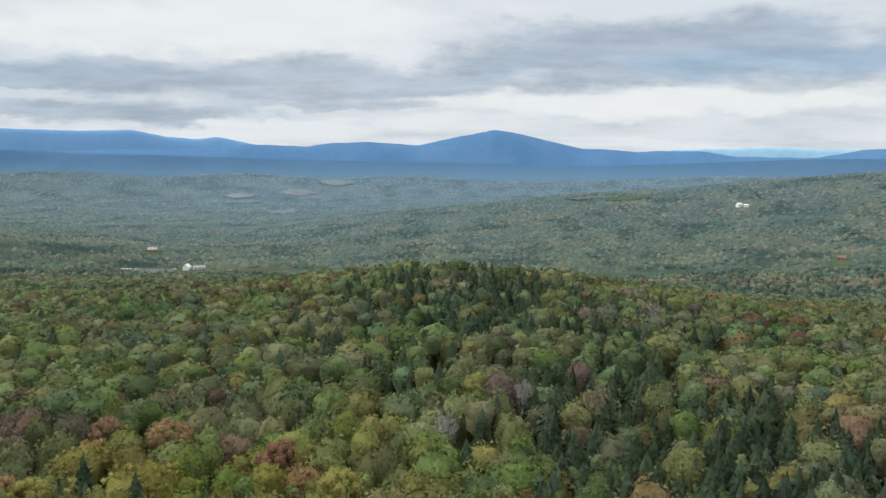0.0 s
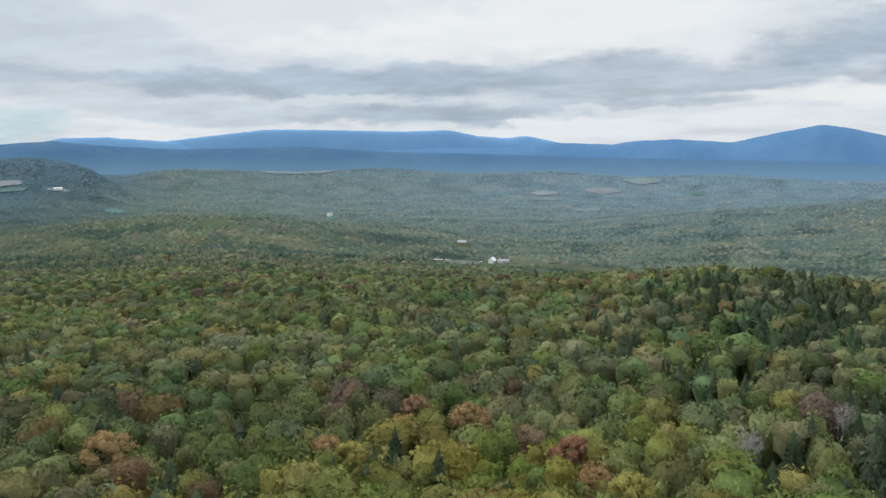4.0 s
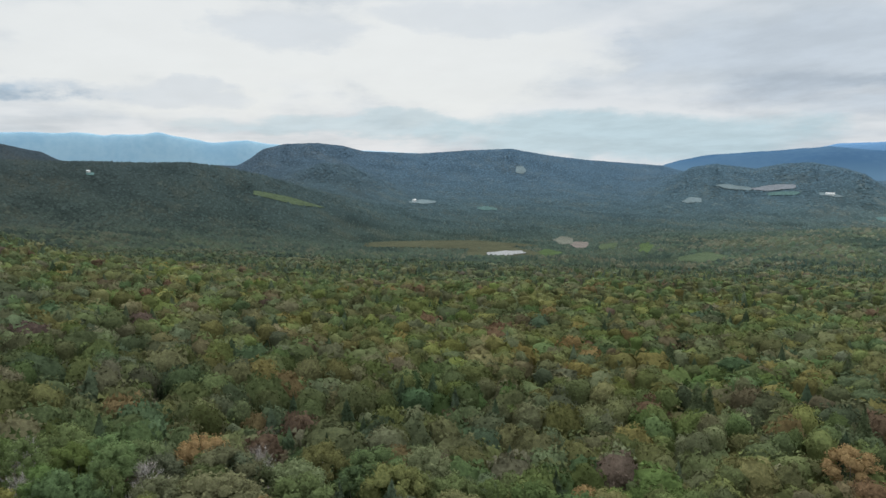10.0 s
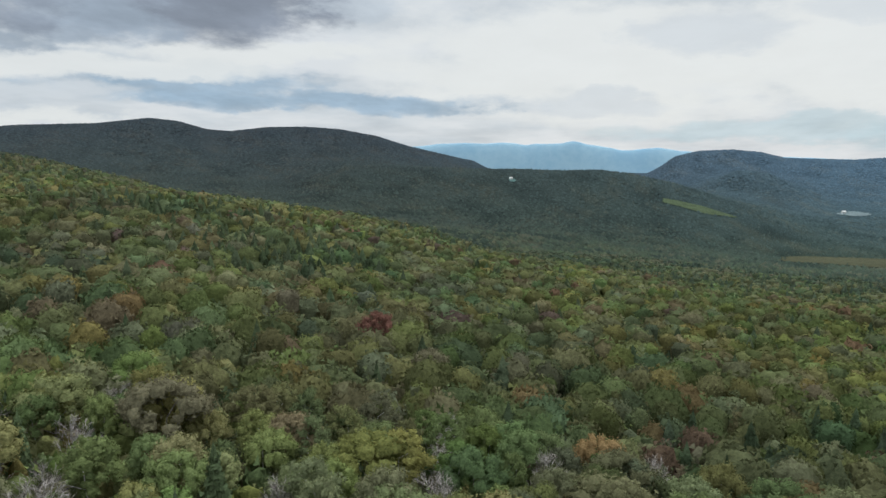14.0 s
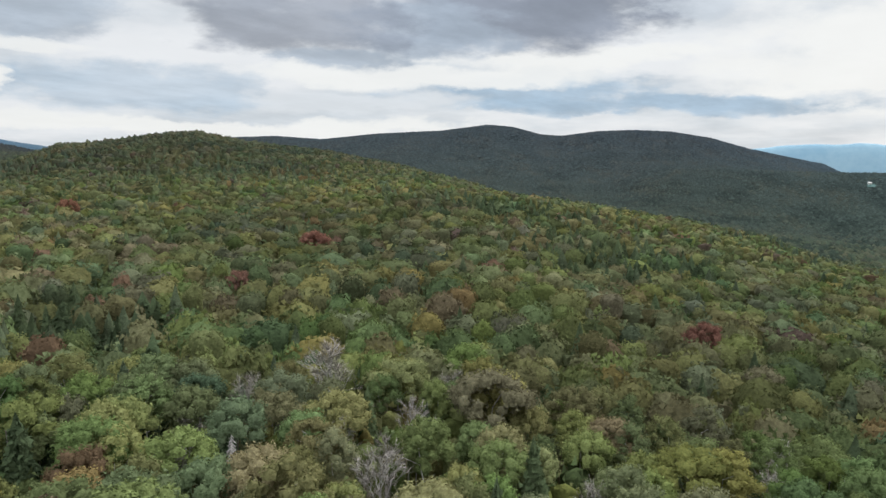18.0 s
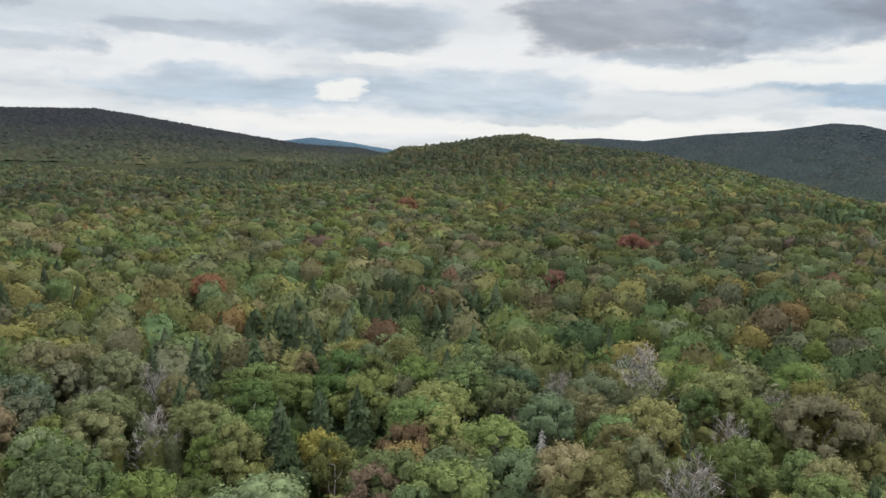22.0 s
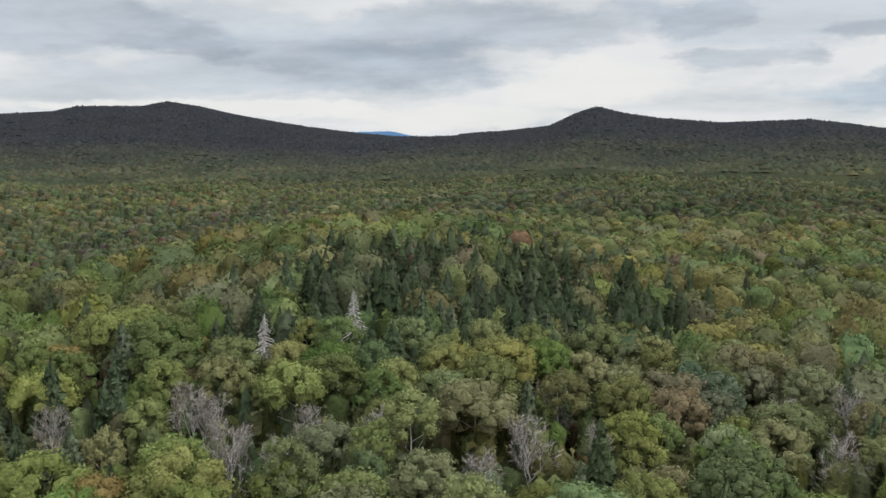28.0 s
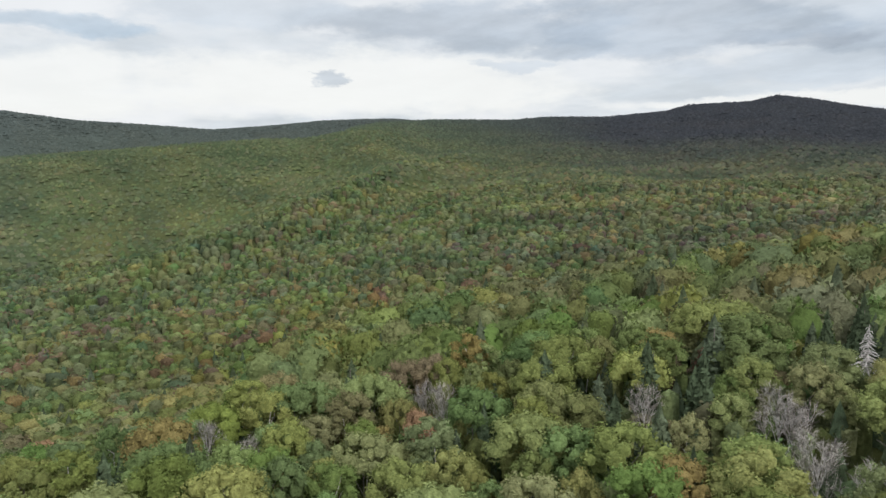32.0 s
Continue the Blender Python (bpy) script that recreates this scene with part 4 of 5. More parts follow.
def branch(bm, g, start, way, length, width, levels, spread=0.55, lift=0.12, bend=0.18, sides=4, tips=None):
    """A limb that bends, thins and forks."""
    p, d = Vector(start), Vector(way).normalized()
    steps = 3 if levels > 0 else 2
    for i in range(steps):
        d = (d + Vector(g.normal(0, bend, 3)) + Vector((0, 0, lift))).normalized()
        w0, w1 = width * (1 - i / steps * 0.55), width * (1 - (i + 1) / steps * 0.55)
        q = p + d * (length / steps)
        tube(bm, p, q, w0, max(w1, 0.012), sides)
        p = q
        if levels > 0 and i >= 1:
            for _ in range(2):
                side = Vector(g.normal(0, 1, 3)).cross(d).normalized()
                branch(bm, g, p, d + side * spread * 1.3, length * g.uniform(0.5, 0.7), w1 * 0.62, levels - 1, spread, lift, bend, 3, tips)
    if levels > 0:
        branch(bm, g, p, d, length * 0.6, width * 0.4, levels - 1, spread, lift, bend, 3, tips)
    elif tips is not None:
        tips.append((tuple(p), tuple(d)))


def mesh_from(bm, name, mat, smooth=True):
    me = bpy.data.meshes.new(name)
    bm.to_mesh(me)
    bm.free()
    for p in me.polygons:
        p.use_smooth = smooth
    me.materials.append(mat)
    return me


def part(name, me, parent, label=""):
    ob = new(name, me)
    ob.parent = parent
    if label:
        tagged(ob, label)
    return ob


def trunk_mesh(g, tall, width, forks, mat, levels=1):
    bm = bmesh.new()
    p = Vector((0, 0, -0.5))
    lean = Vector((*g.normal(0, 0.04, 2), 1))
    for i in range(5):
        q = p + lean.normalized() * (tall / 5) + Vector((*g.normal(0, 0.08, 2), 0))
        tube(bm, p, q, width * (1 - i * 0.15), width * (1 - (i + 1) * 0.15), 6)
        p = q
        if i >= 2:
            for _ in range(forks):
                a = g.uniform(0, 2 * math.pi)
                branch(bm, g, p, (math.cos(a), math.sin(a), 0.75), tall * 0.24, width * 0.35, levels)
    return mesh_from(bm, "trunk", mat)


def bare_mesh(g, tall):
    """A leafless tree: a stem that forks into limbs and boughs, and the fine twigs at their ends."""
    bm = bmesh.new()
    p = Vector((0, 0, -0.5))
    tips = []
    for i in range(9):
        q = p + Vector((*g.normal(0, 0.12, 2), tall * (0.28 if i == 0 else 0.055)))
        tube(bm, p, q, 0.2 * (1 - i * 0.09), 0.2 * (1 - (i + 1) * 0.09), 6)
        p = q
        a = i * 2.39996 + g.uniform(-0.4, 0.4)
        out = g.uniform(0.45, 0.8) * (1 - i * 0.08)
        branch(bm, g, p, (math.cos(a) * out, math.sin(a) * out, 0.8), tall * 0.27 * (1 - i * 0.035), 0.085, 2, 0.5, 0.10, 0.14, 4, tips)
    p = np.array([q for q, _ in tips for _ in range(7)])
    d = np.array([w for _, w in tips for _ in range(7)])
    k = len(p)
    p = p - d * g.uniform(0, 1.0, (k, 1))
    d = d + g.normal(0, 0.55, (k, 3))
    d /= np.linalg.norm(d, axis=1)[:, None]
    side = np.cross(d, g.normal(0, 1, (k, 3)))
    side /= np.linalg.norm(side, axis=1)[:, None]
    v = np.stack([p - side * 0.028, p + side * 0.028, p + d * g.uniform(0.5, 1.3, (k, 1))], 1).reshape(-1, 3)
    n = np.repeat(d * 0.4 + np.array([0, 0, 0.8]), 3, axis=0)
    twigs = array_mesh("bare_crown", v, np.arange(k * 3).reshape(-1, 3), n / np.linalg.norm(n, axis=1)[:, None], TWIG)
    return mesh_from(bm, "trunk", DEAD), twigs


def crown_mesh(g, wide, tall, top, masses, leaves, card, loose=1.0):
    """A broadleaf crown: rounded leafy masses round an uneven egg, each a lumpy body under loose sprays of leaves."""
    vs, fs, ns, count = [], [], [], 0
    middle = top - tall * 0.5
    lean = g.normal(0, 0.25, 2)
    for i in range(masses):
        h = 1 - (i + 0.3) / masses * 1.5
        a = i * 2.39996 + g.uniform(-0.6, 0.6)
        w = math.sqrt(max(0.02, 1 - min(1, abs(h)) ** 2)) * g.uniform(0.6, 1.0)
        size = wide * g.uniform(0.16, 0.31)
        c = np.array([math.cos(a) * w * wide * 0.8 + lean[0], math.sin(a) * w * wide * 0.8 + lean[1], middle + h * (tall * 0.5 - size * 0.8) + g.uniform(-0.6, 0.25)])
        v, f = dome(g, 6, 2, 0.16, 0.9, 0, 2.1)
        v = (v + np.array([0, 0, 0.9])) * size * 0.74
        out = smooth_normals(v, f) + (c - [0, 0, middle - tall * 0.2]) / np.array([wide, wide, tall]) * 0.5
        vs.append(v + c), fs.append(f + count), ns.append(out / np.linalg.norm(out, axis=1)[:, None])
        count += len(v)
        k = int(leaves / masses * (size / wide / 0.24) ** 2)
        d = g.normal(0, 1, (k, 3)) + (c - [0, 0, middle]) / wide * 0.7 + np.array([0, 0, 0.45])
        d /= np.linalg.norm(d, axis=1)[:, None]
        p = c + d * size * g.uniform(0.72, 1.06 + 0.14 * loose, (k, 1)) * np.array([1, 1, 0.9])
        v, f, n = sprays(g, p, d, card, 0.6 * loose)
        vs.append(v), fs.append(f + count), ns.append(n)
        count += len(v)
    return array_mesh("crown", np.vstack(vs), np.vstack(fs), np.vstack(ns), LEAVES)


def array_mesh(name, v, f, n, mat):
    ob = mesh_object(name, v, f, mat, None, True, [tuple(q) for q in n])
    me = ob.data
    bpy.data.objects.remove(ob)
    return me


def spruce_mesh(g, tall, wide):
    """A conifer crown of many ragged drooping tiers, thinner to the tip."""
    v, f, n = spire(g, 15, 13, 420)
    v = v + g.normal(0, 0.02, v.shape)
    return array_mesh("crown", v * np.array([wide, wide, tall * 0.9 / 4.4]) + np.array([0, 0, tall]), f, n, LEAVES)


def tree(name, trunk, crown=None, crown_label=""):
    base = new(name)
    part("trunk", trunk, base)
    if crown:
        part("crown", crown, base, crown_label)
    return base


g = np.random.RandomState(5)
MODELS = {"broadleaf_tree": [], "birch_tree": [], "spruce_tree": [], "dead_tree": [], "dead_spruce": []}
for i in range(8):
    wide, tall = g.uniform(4.3, 5.6), g.uniform(5.6, 7.0)
    MODELS["broadleaf_tree"].append(tree("broadleaf_tree", trunk_mesh(g, 10.0, 0.22, 1, BARK, 0), crown_mesh(g, wide, tall * 1.25, 14.2, 34, 2000, 0.19)))
for i in range(6):
    wide, tall = g.uniform(3.2, 4.3), g.uniform(5.8, 7.2)
    MODELS["birch_tree"].append(tree("birch_tree", trunk_mesh(g, 10.5, 0.15, 1, DEAD, 0), crown_mesh(g, wide, tall * 1.25, 14.0, 30, 1800, 0.16, 1.25)))
for i in range(4):
    MODELS["spruce_tree"].append(tree("spruce_tree", trunk_mesh(g, 14.0, 0.2, 0, BARK), spruce_mesh(g, 15.5, g.uniform(2.9, 3.6))))
for i in range(5):
    stem, twigs = bare_mesh(g, 13.5)
    ob = tree("dead_tree", stem)
    part("bare_crown", twigs, ob)
    MODELS["dead_tree"].append(ob)
for i in range(2):
    bm = bmesh.new()
    tube(bm, (0, 0, -0.5), (0.1, 0.1, 15.0), 0.26, 0.05, 6)
    for j in range(150):
        t = (j / 150) ** 0.8
        a = j * 2.4 + g.uniform(-0.4, 0.4)
        z = 14.8 - t * 10
        long = (0.3 + 2.6 * t) * g.uniform(0.55, 1.15)
        q = tube(bm, (0, 0, z), (math.cos(a) * long, math.sin(a) * long, z - long * 0.3), 0.09, 0.045, 3)
        for s in (-0.5, 0.5):
            tube(bm, q * 0.6 + Vector((0, 0, z * 0.4)), q + Vector((math.cos(a + s) * long * 0.3, math.sin(a + s) * long * 0.3, -0.25)), 0.06, 0.025, 3)
    MODELS["dead_spruce"].append(tree("dead_spruce", mesh_from(bm, "trunk", DEAD)))

# trees that stand out: kind, bearing, distance, size, colour, label
RED, ORANGE, RUST, YELLOW, BRIGHT, OLIVE, BROWN = (0.095, 0.034, 0.034), (0.168, 0.105, 0.05), (0.15, 0.085, 0.055), (0.17, 0.15, 0.04), (0.080, 0.118, 0.036), (0.075, 0.085, 0.04), (0.085, 0.075, 0.05)
NOTED = [
    ("dead_spruce", 202.5, 147, 1.2, None, "tall silver-grey dead spruce standing among green trees"),
    ("dead_spruce", 208.8, 137, 1.15, None, "silver-grey dead spruce with ragged bare boughs"),
    ("dead_spruce", 140.8, 105, 0.8, None, "short grey dead spruce between leafy crowns"),
    ("dead_tree", 213.5, 112, 1.15, None, "bare grey-brown tree with many fine twigs"),
    ("dead_tree", 212.3, 110, 1.0, None, "bare grey-brown tree with many fine twigs"),
    ("dead_tree", 207.7, 98, 0.85, None, "small bare birch with pale stems"),
    ("dead_tree", 168.9, 114, 0.95, None, "bare white birch with forked stems"),
    ("dead_tree", 193.6, 93, 0.9, None, "bare pale birch under green crowns"),
    ("dead_tree", 189.5, 103, 1.0, None, "half-bare tree with pale crooked limbs"),
    ("dead_tree", 133.9, 143, 1.6, None, "wide leafless grey tree with spreading twigs"),
    ("dead_tree", 130.0, 97, 1.1, None, "leafless pale grey tree with spreading twigs"),
    ("dead_tree", 128.1, 122, 0.95, None, "thin leafless tree with pale limbs"),
    ("dead_tree", 94.0, 124, 0.95, None, "bare pale tree with crooked limbs"),
    ("dead_tree", 87.1, 134, 1.0, None, "bare white tree with crooked limbs"),
    ("dead_tree", 102.9, 104, 0.9, None, "bare pale tree with crooked limbs"),
    ("dead_tree", -5.9, 208, 1.0, None, "small bare grey tree on the knoll"),
    ("dead_tree", -0.3, 183, 1.0, None, "small bare grey tree on the knoll"),
    ("dead_tree", -15.0, 312, 1.2, None, "pale dead tree on the knoll"),
    ("broadleaf_tree", 218.7, 142, 0.5, RED, "small maple with a patch of crimson leaves"),
    ("broadleaf_tree", 107.1, 211, 1.35, RED, "dark red maple in full autumn colour"),
    ("broadleaf_tree", 103.2, 189, 1.0, BROWN, "dull purple-brown maple crown"),
    ("broadleaf_tree", 238.9, 120, 0.85, RUST, "rust-orange maple with thinning leaves"),
    ("broadleaf_tree", 252.2, 270, 1.25, ORANGE, "yellow-orange maple among green crowns"),
    ("broadleaf_tree", 264.8, 290, 1.2, RUST, "rust-brown maple among green crowns"),
    ("broadleaf_tree", 122.2, 126, 1.6, BROWN, "broad brownish-olive oak crown"),
    ("broadleaf_tree", 123.8, 154, 1.25, BRIGHT, "bright green maple among duller crowns"),
    ("broadleaf_tree", 150.2, 133, 1.2, BRIGHT, "bright green maple among duller crowns"),
    ("broadleaf_tree", 157.0, 104, 0.85, YELLOW, "small yellow-green birch crown"),
    ("broadleaf_tree", 90.5, 140, 1.0, ORANGE, "rusty orange maple among green crowns"),
    ("broadleaf_tree", 62.4, 140, 0.9, ORANGE, "rusty orange maple among green crowns"),
    ("broadleaf_tree", 45.1, 185, 1.2, ORANGE, "large pale orange maple crown among the green"),
    ("broadleaf_tree", 30.3, 176, 1.0, ORANGE, "orange and red maple crown among the green"),
    ("broadleaf_tree", 28.6, 172, 0.9, YELLOW, "yellow maple standing among green trees"),
    ("broadleaf_tree", 12.0, 172, 1.0, (0.12, 0.048, 0.036), "dusky red maple among the green crowns"),
    ("broadleaf_tree", 19.6, 196, 1.1, ORANGE, "orange-brown maple among the green crowns"),
    ("broadleaf_tree", 23.4, 206, 1.0, RUST, "pinkish brown maple crown among the green"),
    ("broadleaf_tree", 7.6, 152, 0.95, YELLOW, "bright yellow-green maple crown"),
    ("broadleaf_tree", -19.1, 365, 1.1, RUST, "reddish brown crown at the edge of the knoll"),
    ("broadleaf_tree", 150.7, 405, 1.3, (0.13, 0.052, 0.04), "red maple crown on the plateau"),
    ("broadleaf_tree", 164.9, 211, 1.1, (0.15, 0.07, 0.045), "reddish brown maple crown"),
    ("broadleaf_tree", 134.7, 288, 1.3, (0.13, 0.05, 0.045), "dark reddish maple crown"),
    ("broadleaf_tree", 140.0, 231, 0.8, (0.12, 0.055, 0.05), "small dull red maple crown"),
    ("spruce_tree", 55.0, 218, 1.25, SPRUCE[0], "tall dark spruce above the broadleaf trees"),
    ("spruce_tree", 54.2, 221, 1.05, SPRUCE[0], "dark spruce above the broadleaf trees"),
    ("spruce_tree", 57.0, 268, 1.2, SPRUCE[0], "lone dark spruce above the broadleaf trees"),
    ("spruce_tree", 44.5, 219, 1.1, SPRUCE[0], "lone dark spruce above the broadleaf trees"),
    ("spruce_tree", 26.5, 308, 1.2, SPRUCE[0], "lone dark spruce above the broadleaf trees"),
    ("spruce_tree", 45.6, 278, 1.15, SPRUCE[0], "lone dark spruce above the broadleaf trees"),
]
GROUPS = {"broadleaf_tree": "broadleaf trees of the hill", "birch_tree": "birches of the hill", "spruce_tree": "spruces of the hill", "dead_tree": "bare trees", "dead_spruce": "dead spruces"}
used = {}


def stand(kind, b, r, size, colour, label, g):
    """Put one tree on the ground."""
    x, y = place(b, r)
    i = used.get(kind, 0)
    used[kind] = i + 1
    m = MODELS[kind][i % len(MODELS[kind])]
    ob = copy_thing(m, pose(x, y, float(ground_level(np.array([b]), np.array([r]))[0]), g.normal(0, 1.5), g.normal(0, 1.5), g.uniform(0, 360)) @ Matrix.Diagonal((size * g.uniform(0.85, 1.15), size * g.uniform(0.85, 1.15), size ** 0.5, 1)))
    for c in ob.children:
        if c.name.startswith("crown"):
            c.color = (*colour, 1)
    return tagged(ob, label, "tree", GROUPS[kind])


def name_colour(c):
    if c[0] > c[1] * 1.6:
        return "russet"
    if c[0] > c[1] * 1.08:
        return "yellow-brown"
    if c[0] > c[1] * 0.92:
        return "olive"
    return "dark green" if c[1] < 0.075 else "fresh green"


g = np.random.RandomState(21)
spare = []
for kind, b, r, size, colour, label in NOTED:
    stand(kind, b, r, size, None if colour is None else tuple(0.64 * q + 0.2 * p for q, p in zip(colour, (0.085, 0.088, 0.04))), label, g)
    spare.append((*place(b, r), (4.4 if kind.startswith("dead") else 2.6) + 1.8 * size))
NEAR = 152.0
x, y, r, b = scatter(70, 400, 7.8, 11, spare)
z = tops(b, r)
far = np.hypot(r, z)
seen = z / r > math.tan(radians(-25.5))
near = seen & (far < NEAR)
conifer = g.uniform(0, 1, len(x)) < conifer_share(x, y)
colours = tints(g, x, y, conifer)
order = np.where(near)[0]
order = order[np.argsort(far[order])]
left = {"broadleaf_tree": 300, "birch_tree": 290, "spruce_tree": 220, "dead_tree": 40}
placed = np.zeros(len(x), bool)
for i in order:
    kind = "spruce_tree" if conifer[i] else "dead_tree" if g.uniform() < 0.07 else ("birch_tree" if g.uniform() < 0.46 else "broadleaf_tree")
    if left[kind] <= 0:
        continue
    left[kind] -= 1
    placed[i] = True
    if kind == "dead_tree":
        stand(kind, b[i], r[i], g.uniform(0.6, 0.95), None, "leafless pale grey tree between green crowns", g)
        continue
    word = {"spruce_tree": "spruce with drooping boughs", "birch_tree": "birch with a loose %s crown" % name_colour(colours[i]), "broadleaf_tree": "maple with a dense %s crown" % name_colour(colours[i])}[kind]
    stand(kind, b[i], r[i], g.uniform(0.75, 1.35), colours[i], ("dark green " if conifer[i] else "tall ") + word, g)
print("trees", placed.sum(), left)
for models in MODELS.values():
    for m in models:
        for o in (*m.children_recursive, m):
            bpy.data.objects.remove(o)

# ---- the wood beyond ----
g = np.random.RandomState(3)
rest = seen & ~placed
near = rest & (r < 235)
wood("woodland_near", "green and turning broadleaf crowns with dark spruces on the hill", (x[near], y[near], r[near], b[near]),
     [leafy_dome(g, 10, 4, 290, 0.078, 15, 1.0, 0.8) for _ in range(14)], [spire(g, 9, 8, 120) for _ in range(6)], 5.2, LEAVES_STUFF, 11, 1.08)
x1, y1, r1, b1 = scatter(95, 420, 5.2, 23, spare)
thick = (conifer_share(x1, y1) > 0.42) & (np.random.RandomState(24).uniform(0, 1, len(x1)) < 0.34)
plant("woodland_spruces", "dark green spruces and firs standing close in groves", x1[thick], y1[thick], r1[thick], b1[thick], tops(b1[thick], r1[thick]) + EYE,
      [], [spire(g, 9, 8, 110) for _ in range(8)], 5.2, LEAVES_STUFF, 25, 0.8, True)
near = rest & (r >= 235)
wood("woodland_slope", "green and olive crowns with spruces down the hillside", (x[near], y[near], r[near], b[near]),
     [leafy_dome(g, 8, 3, 76, 0.11, 10, 1.0, 0.75) for _ in range(12)], [spire(g, 6, 6, 34) for _ in range(5)], 5.8, LEAVES_STUFF, 17, 0.82)
ux, uy, ur, ub = scatter(70, 185, 4.6, 19)
ok = np.random.RandomState(8).uniform(0, 1, len(ux)) < 0.9
ux, uy, ur, ub = ux[ok], uy[ok], ur[ok], ub[ok]
low = tops(ub, ur) - 3.8
ok = low / ur > math.tan(radians(-26))
plant("undergrowth", "dark green saplings and shrubs under the trees", ux[ok], uy[ok], ur[ok], ub[ok], low[ok] + EYE,
      [leafy_dome(g, 6, 2, 20, 0.16, 5) for _ in range(8)], [spire(g, 3, 5) for _ in range(3)], 2.9, LEAVES_STUFF, 16)
wood("woodland_middle", "mixed green forest canopy on the lower slopes", scatter(400, 900, 8.2, 12),
     [leafy_dome(g, 6, 2, 12, 0.17, 6) for _ in range(12)], [spire(g, 3, 5) for _ in range(4)], 5.9, LEAVES_STUFF, 12, 0.76)
wood("woodland_valley", "forest canopy of the valley and the far slopes", scatter(900, 1800, 8.4, 13),
     [dome(g, 5, 1, 0.2, low=1.6) for _ in range(10)], [spire(g, 1, 4)[:2] for _ in range(3)], 4.9, LEAVES_FAR, 13, 0.75)
wood("woodland_far", "far forest canopy on the hills", scatter(1800, 3500, 11.5, 14),
     [dome(g, 5, 1, 0.2, low=1.6) for _ in range(8)], [dome(g, 5, 1, 0.2, low=1.6) for _ in range(3)], 6.6, LEAVES_FAR, 14, 0.5)
x, y, r, b = scatter(185, 560, 6.0, 37, (), 228, 272)
plant("woodland_understorey", "younger green trees filling the steep hollow below the ridge", x, y, r, b, tops(b, r) + EYE - 2.6,
      [leafy_dome(g, 6, 2, 18, 0.16, 6) for _ in range(6)], [spire(g, 3, 5) for _ in range(3)], 4.6, LEAVES_STUFF, 38, 0.8)
x, y, r, b = scatter(1, 74, 5.6, 31, (), -60, 301)
plant("woodland_below", "broadleaf crowns straight under the hover point", x, y, r, b, tops(b, np.maximum(r, 60)) + EYE - 1.5,
      [leafy_dome(g, 6, 2, 30, 0.15, 6) for _ in range(6)], [spire(g, 4, 6) for _ in range(3)], 3.9, LEAVES_STUFF, 32)
x, y, r, b = (np.concatenate(q) for q in zip(scatter(74, 900, 9.0, 33, (), 272, 301), scatter(74, 900, 9.0, 34, (), -60, -34)))
plant("woodland_behind", "mixed canopy of the hill between the last and the first view", x, y, r, b, tops(b, r) + EYE,
      [leafy_dome(g, 6, 2, 6, 0.2, 5) for _ in range(6)], [spire(g, 3, 5) for _ in range(3)], 5.2, LEAVES_STUFF, 35)

# ---- houses in the clearings ----


def paint(name, colour, rough=0.7):
    m, k, b = material(name, rough)
    n = k.noise(k.node("ShaderNodeTexCoord").outputs["Object"], 0.8, 4.0)
    k.put(b.inputs["Base Color"], k.mix(n, tuple(0.82 * c for c in colour), colour))
    return m


WHITE_PAINT, BROWN_PAINT = paint("white_clapboard", (0.72, 0.72, 0.69)), paint("brown_siding", (0.24, 0.16, 0.11))
GREY_ROOF, RED_ROOF, PALE_ROOF = paint("grey_shingles", (0.30, 0.30, 0.31)), paint("red_metal_roof", (0.2, 0.1, 0.08)), paint("pale_metal_roof", (0.62, 0.62, 0.60), 0.4)
PANE, GRAVEL = paint("dark_pane", (0.03, 0.035, 0.04), 0.1), paint("pale_gravel", (0.42, 0.40, 0.36), 0.95)


def box_mesh(name, mat, x0, x1, y0, y1, z0, z1):
    bm = bmesh.new()
    bmesh.ops.create_cube(bm, size=1.0, matrix=Matrix.Translation(((x0 + x1) / 2, (y0 + y1) / 2, (z0 + z1) / 2)) @ Matrix.Diagonal((x1 - x0, y1 - y0, z1 - z0, 1)))
    return mesh_from(bm, name, mat, False)


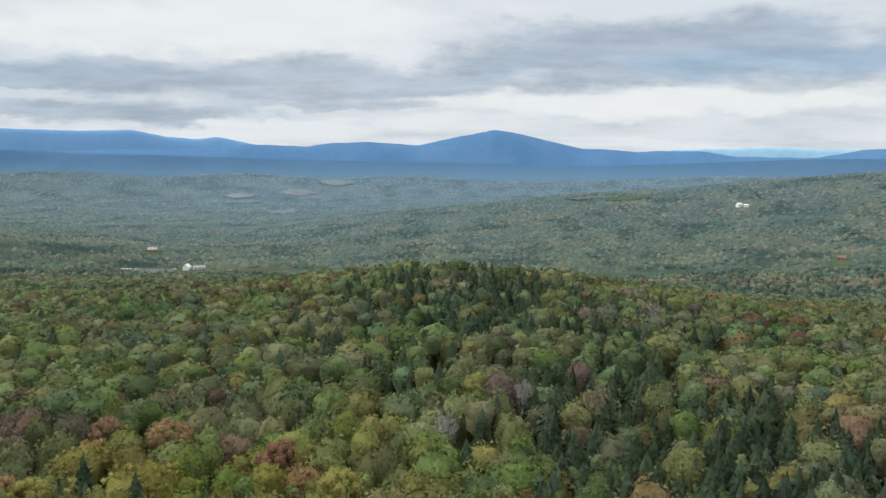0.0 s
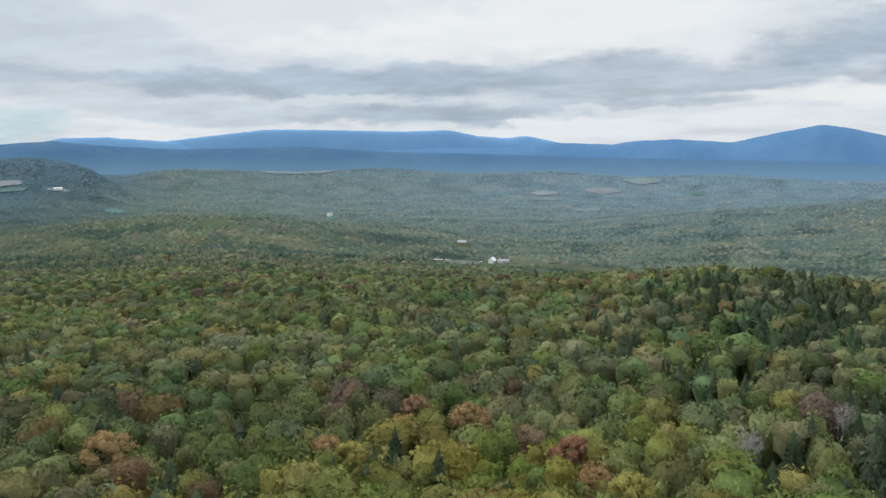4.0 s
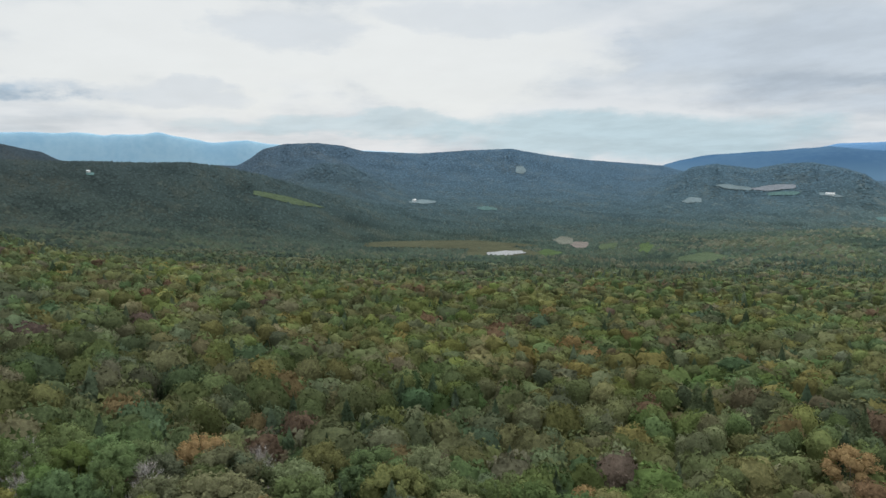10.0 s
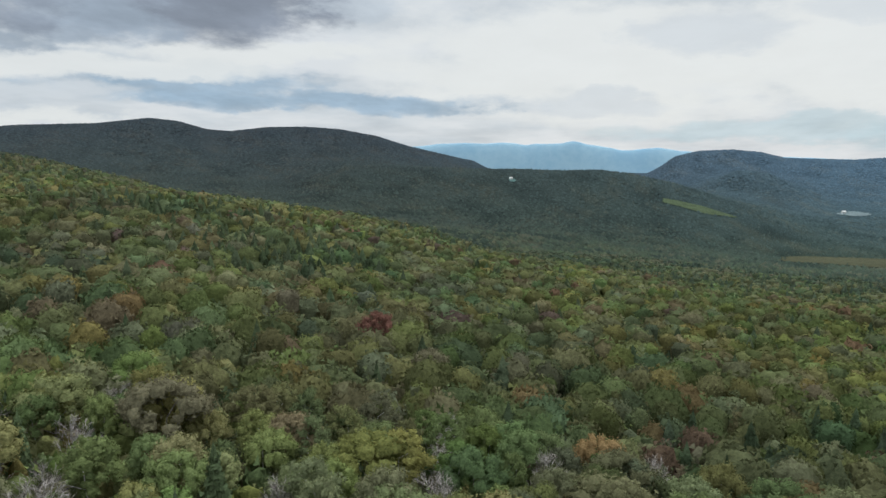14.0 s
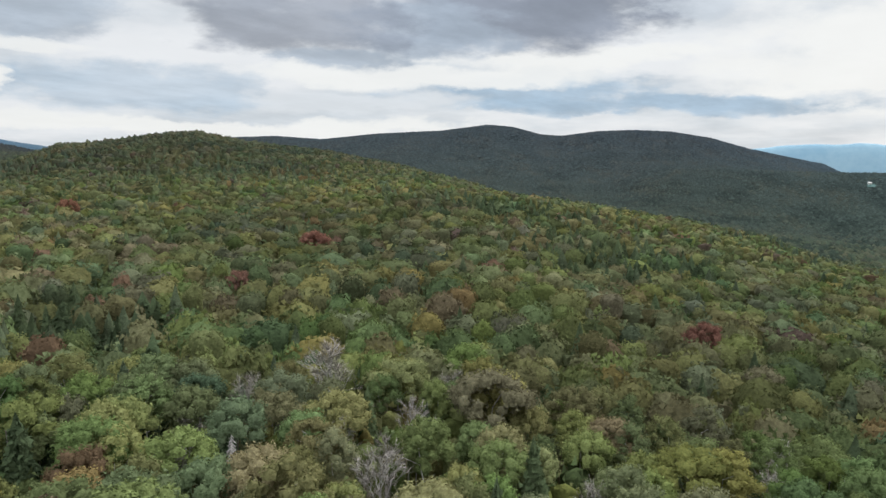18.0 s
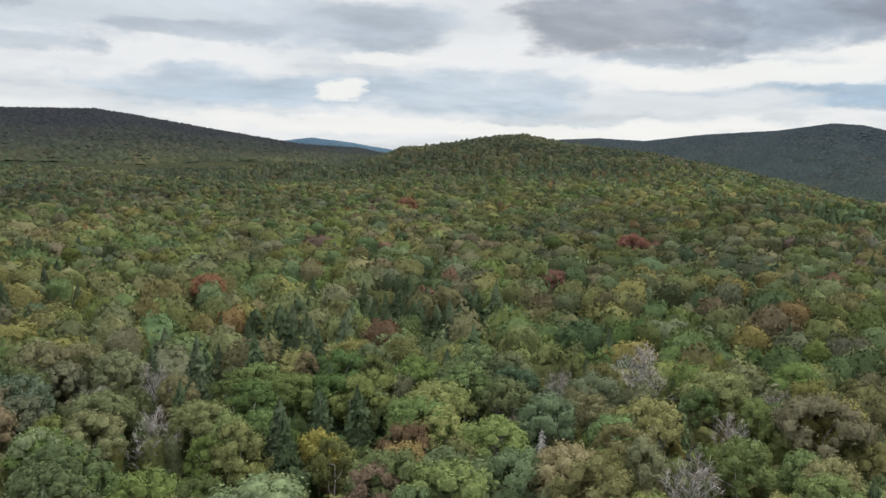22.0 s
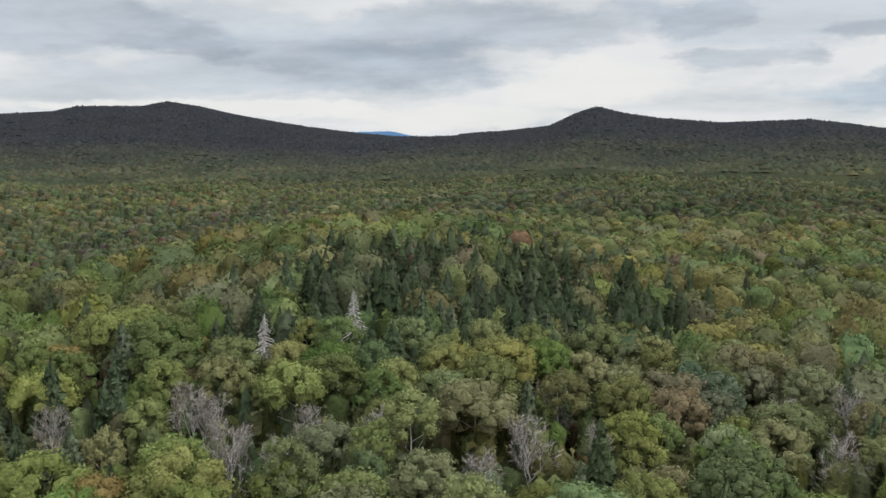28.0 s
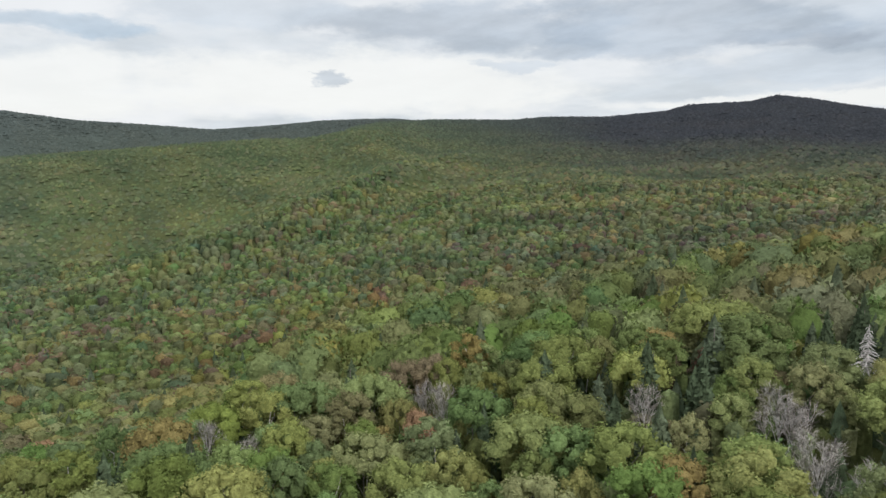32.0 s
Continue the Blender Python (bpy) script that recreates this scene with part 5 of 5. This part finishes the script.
def house(label, b, r, wide, deep, eaves, ridge, turn, wall, roof, lift=0.0):
    """A gabled house with windows, a door and a chimney; its long side along x."""
    x, y = place(b, r)
    base = new("house")
    base.matrix_basis = pose(x, y, float(ground_level(np.array([b]), np.array([float(r)]))[0]) + lift, 0, 0, b + turn)
    w, d = wide / 2, deep / 2
    bm = bmesh.new()
    ends = []
    for sx in (-w, w):
        ends.append([bm.verts.new(p) for p in ((sx, -d, -1), (sx, d, -1), (sx, d, eaves), (sx, 0, ridge), (sx, -d, eaves))])
    bm.faces.new(ends[0])
    bm.faces.new(ends[1][::-1])
    for i in range(5):
        j = (i + 1) % 5
        bm.faces.new((ends[0][i], ends[1][i], ends[1][j], ends[0][j]))
    part("wall", mesh_from(bm, "wall", wall, False), base)
    for s in (-1, 1):
        bm = bmesh.new()
        run = Vector((0, s * (d + 0.5), eaves - 0.5 * (ridge - eaves) / d))
        top = Vector((0, 0, ridge))
        vs = []
        for lift_by in (0.05, 0.35):
            for sx in (-w - 0.4, w + 0.4):
                vs.append([bm.verts.new(top + Vector((sx, 0, lift_by))), bm.verts.new(run + Vector((sx, 0, lift_by)))])
        bm.faces.new((vs[2][0], vs[2][1], vs[3][1], vs[3][0]))
        bm.faces.new((vs[0][0], vs[1][0], vs[1][1], vs[0][1]))
        bm.faces.new((vs[0][1], vs[1][1], vs[3][1], vs[2][1]))
        bm.faces.new((vs[0][0], vs[0][1], vs[2][1], vs[2][0]))
        bm.faces.new((vs[1][0], vs[3][0], vs[3][1], vs[1][1]))
        top_part = part("roof", mesh_from(bm, "roof", roof, False), base)
    for i in range(max(2, int(wide / 3.5))):
        cx = -w + (i + 0.5) * wide / max(2, int(wide / 3.5))
        for s in (-1, 1):
            frame_part = part("window", box_mesh("window", WHITE_PAINT, cx - 0.58, cx + 0.58, s * d - 0.05, s * d + 0.05, 0.92, 2.38), base)
            part("pane", box_mesh("pane", PANE, cx - 0.5, cx + 0.5, s * d - 0.07, s * d + 0.07, 1.0, 2.3), frame_part, "dark glass")
    part("door", box_mesh("door", BROWN_PAINT, 0.9, 1.9, -d - 0.08, -d + 0.04, 0, 2.1), base)
    part("chimney", box_mesh("chimney", BROWN_PAINT, w * 0.4, w * 0.4 + 0.8, -0.4, 0.4, ridge - 0.8, ridge + 1.1), top_part)
    return tagged(base, label, "house", "houses in the clearings")


house("white gabled farmhouse beside a gravel road", 18.0, 882, 8, 6, 3.2, 6.4, 65, WHITE_PAINT, PALE_ROOF, 0.6)
house("low white barn beside the farmhouse", 17.2, 884, 12, 5, 2.2, 3.6, 10, WHITE_PAINT, GREY_ROOF, 0.6)
house("brown house in a small clearing", 20.2, 1150, 12, 8, 3.6, 6.2, 0, BROWN_PAINT, GREY_ROOF, 0.5)
house("white house on the far hillside", -20.4, 1300, 7, 6, 3.6, 5.6, 40, WHITE_PAINT, PALE_ROOF, 1.5)
house("low white house on the far hillside", -20.85, 1296, 7, 5, 2.4, 3.6, 0, WHITE_PAINT, PALE_ROOF, 1.5)
house("house with a rust-red roof among trees", -26.8, 955, 8, 6, 3.0, 5.0, 0, BROWN_PAINT, RED_ROOF, 0.3)
house("small white house in the valley", 29.7, 1800, 10, 8, 4.5, 7.5, 20, WHITE_PAINT, GREY_ROOF, 1.5)
house("white house at the edge of a field", 75.4, 2015, 8, 6, 3.4, 5.6, 30, WHITE_PAINT, PALE_ROOF, 1.5)
house("white house on the wooded saddle", 97.3, 1612, 6, 4, 2.2, 3.4, 15, WHITE_PAINT, PALE_ROOF, 1.5)
house("long white barn below the hill field", 47.4, 2114, 20, 8, 3.0, 4.6, 0, WHITE_PAINT, PALE_ROOF, 1.5)


def build_road():
    """A pale gravel road along the clearing, laid over the ground."""
    bm = bmesh.new()
    last = None
    for i in range(25):
        t = i / 24
        b, r = 22.5 - 5.5 * t, 905 - 16 * t + 3 * math.sin(t * 5)
        pair = []
        for e in (-2.2, 2.2):
            x, y = place(b, r + e)
            pair.append(bm.verts.new((x, y, float(ground_level(np.array([b]), np.array([r + e]))[0]) + 0.5)))
        if last:
            bm.faces.new((last[0], last[1], pair[1], pair[0]))
        last = pair
    me = mesh_from(bm, "road", GRAVEL)
    tagged(new("road", me), "pale gravel road past the farmhouse", "road", kind="structure")


build_road()
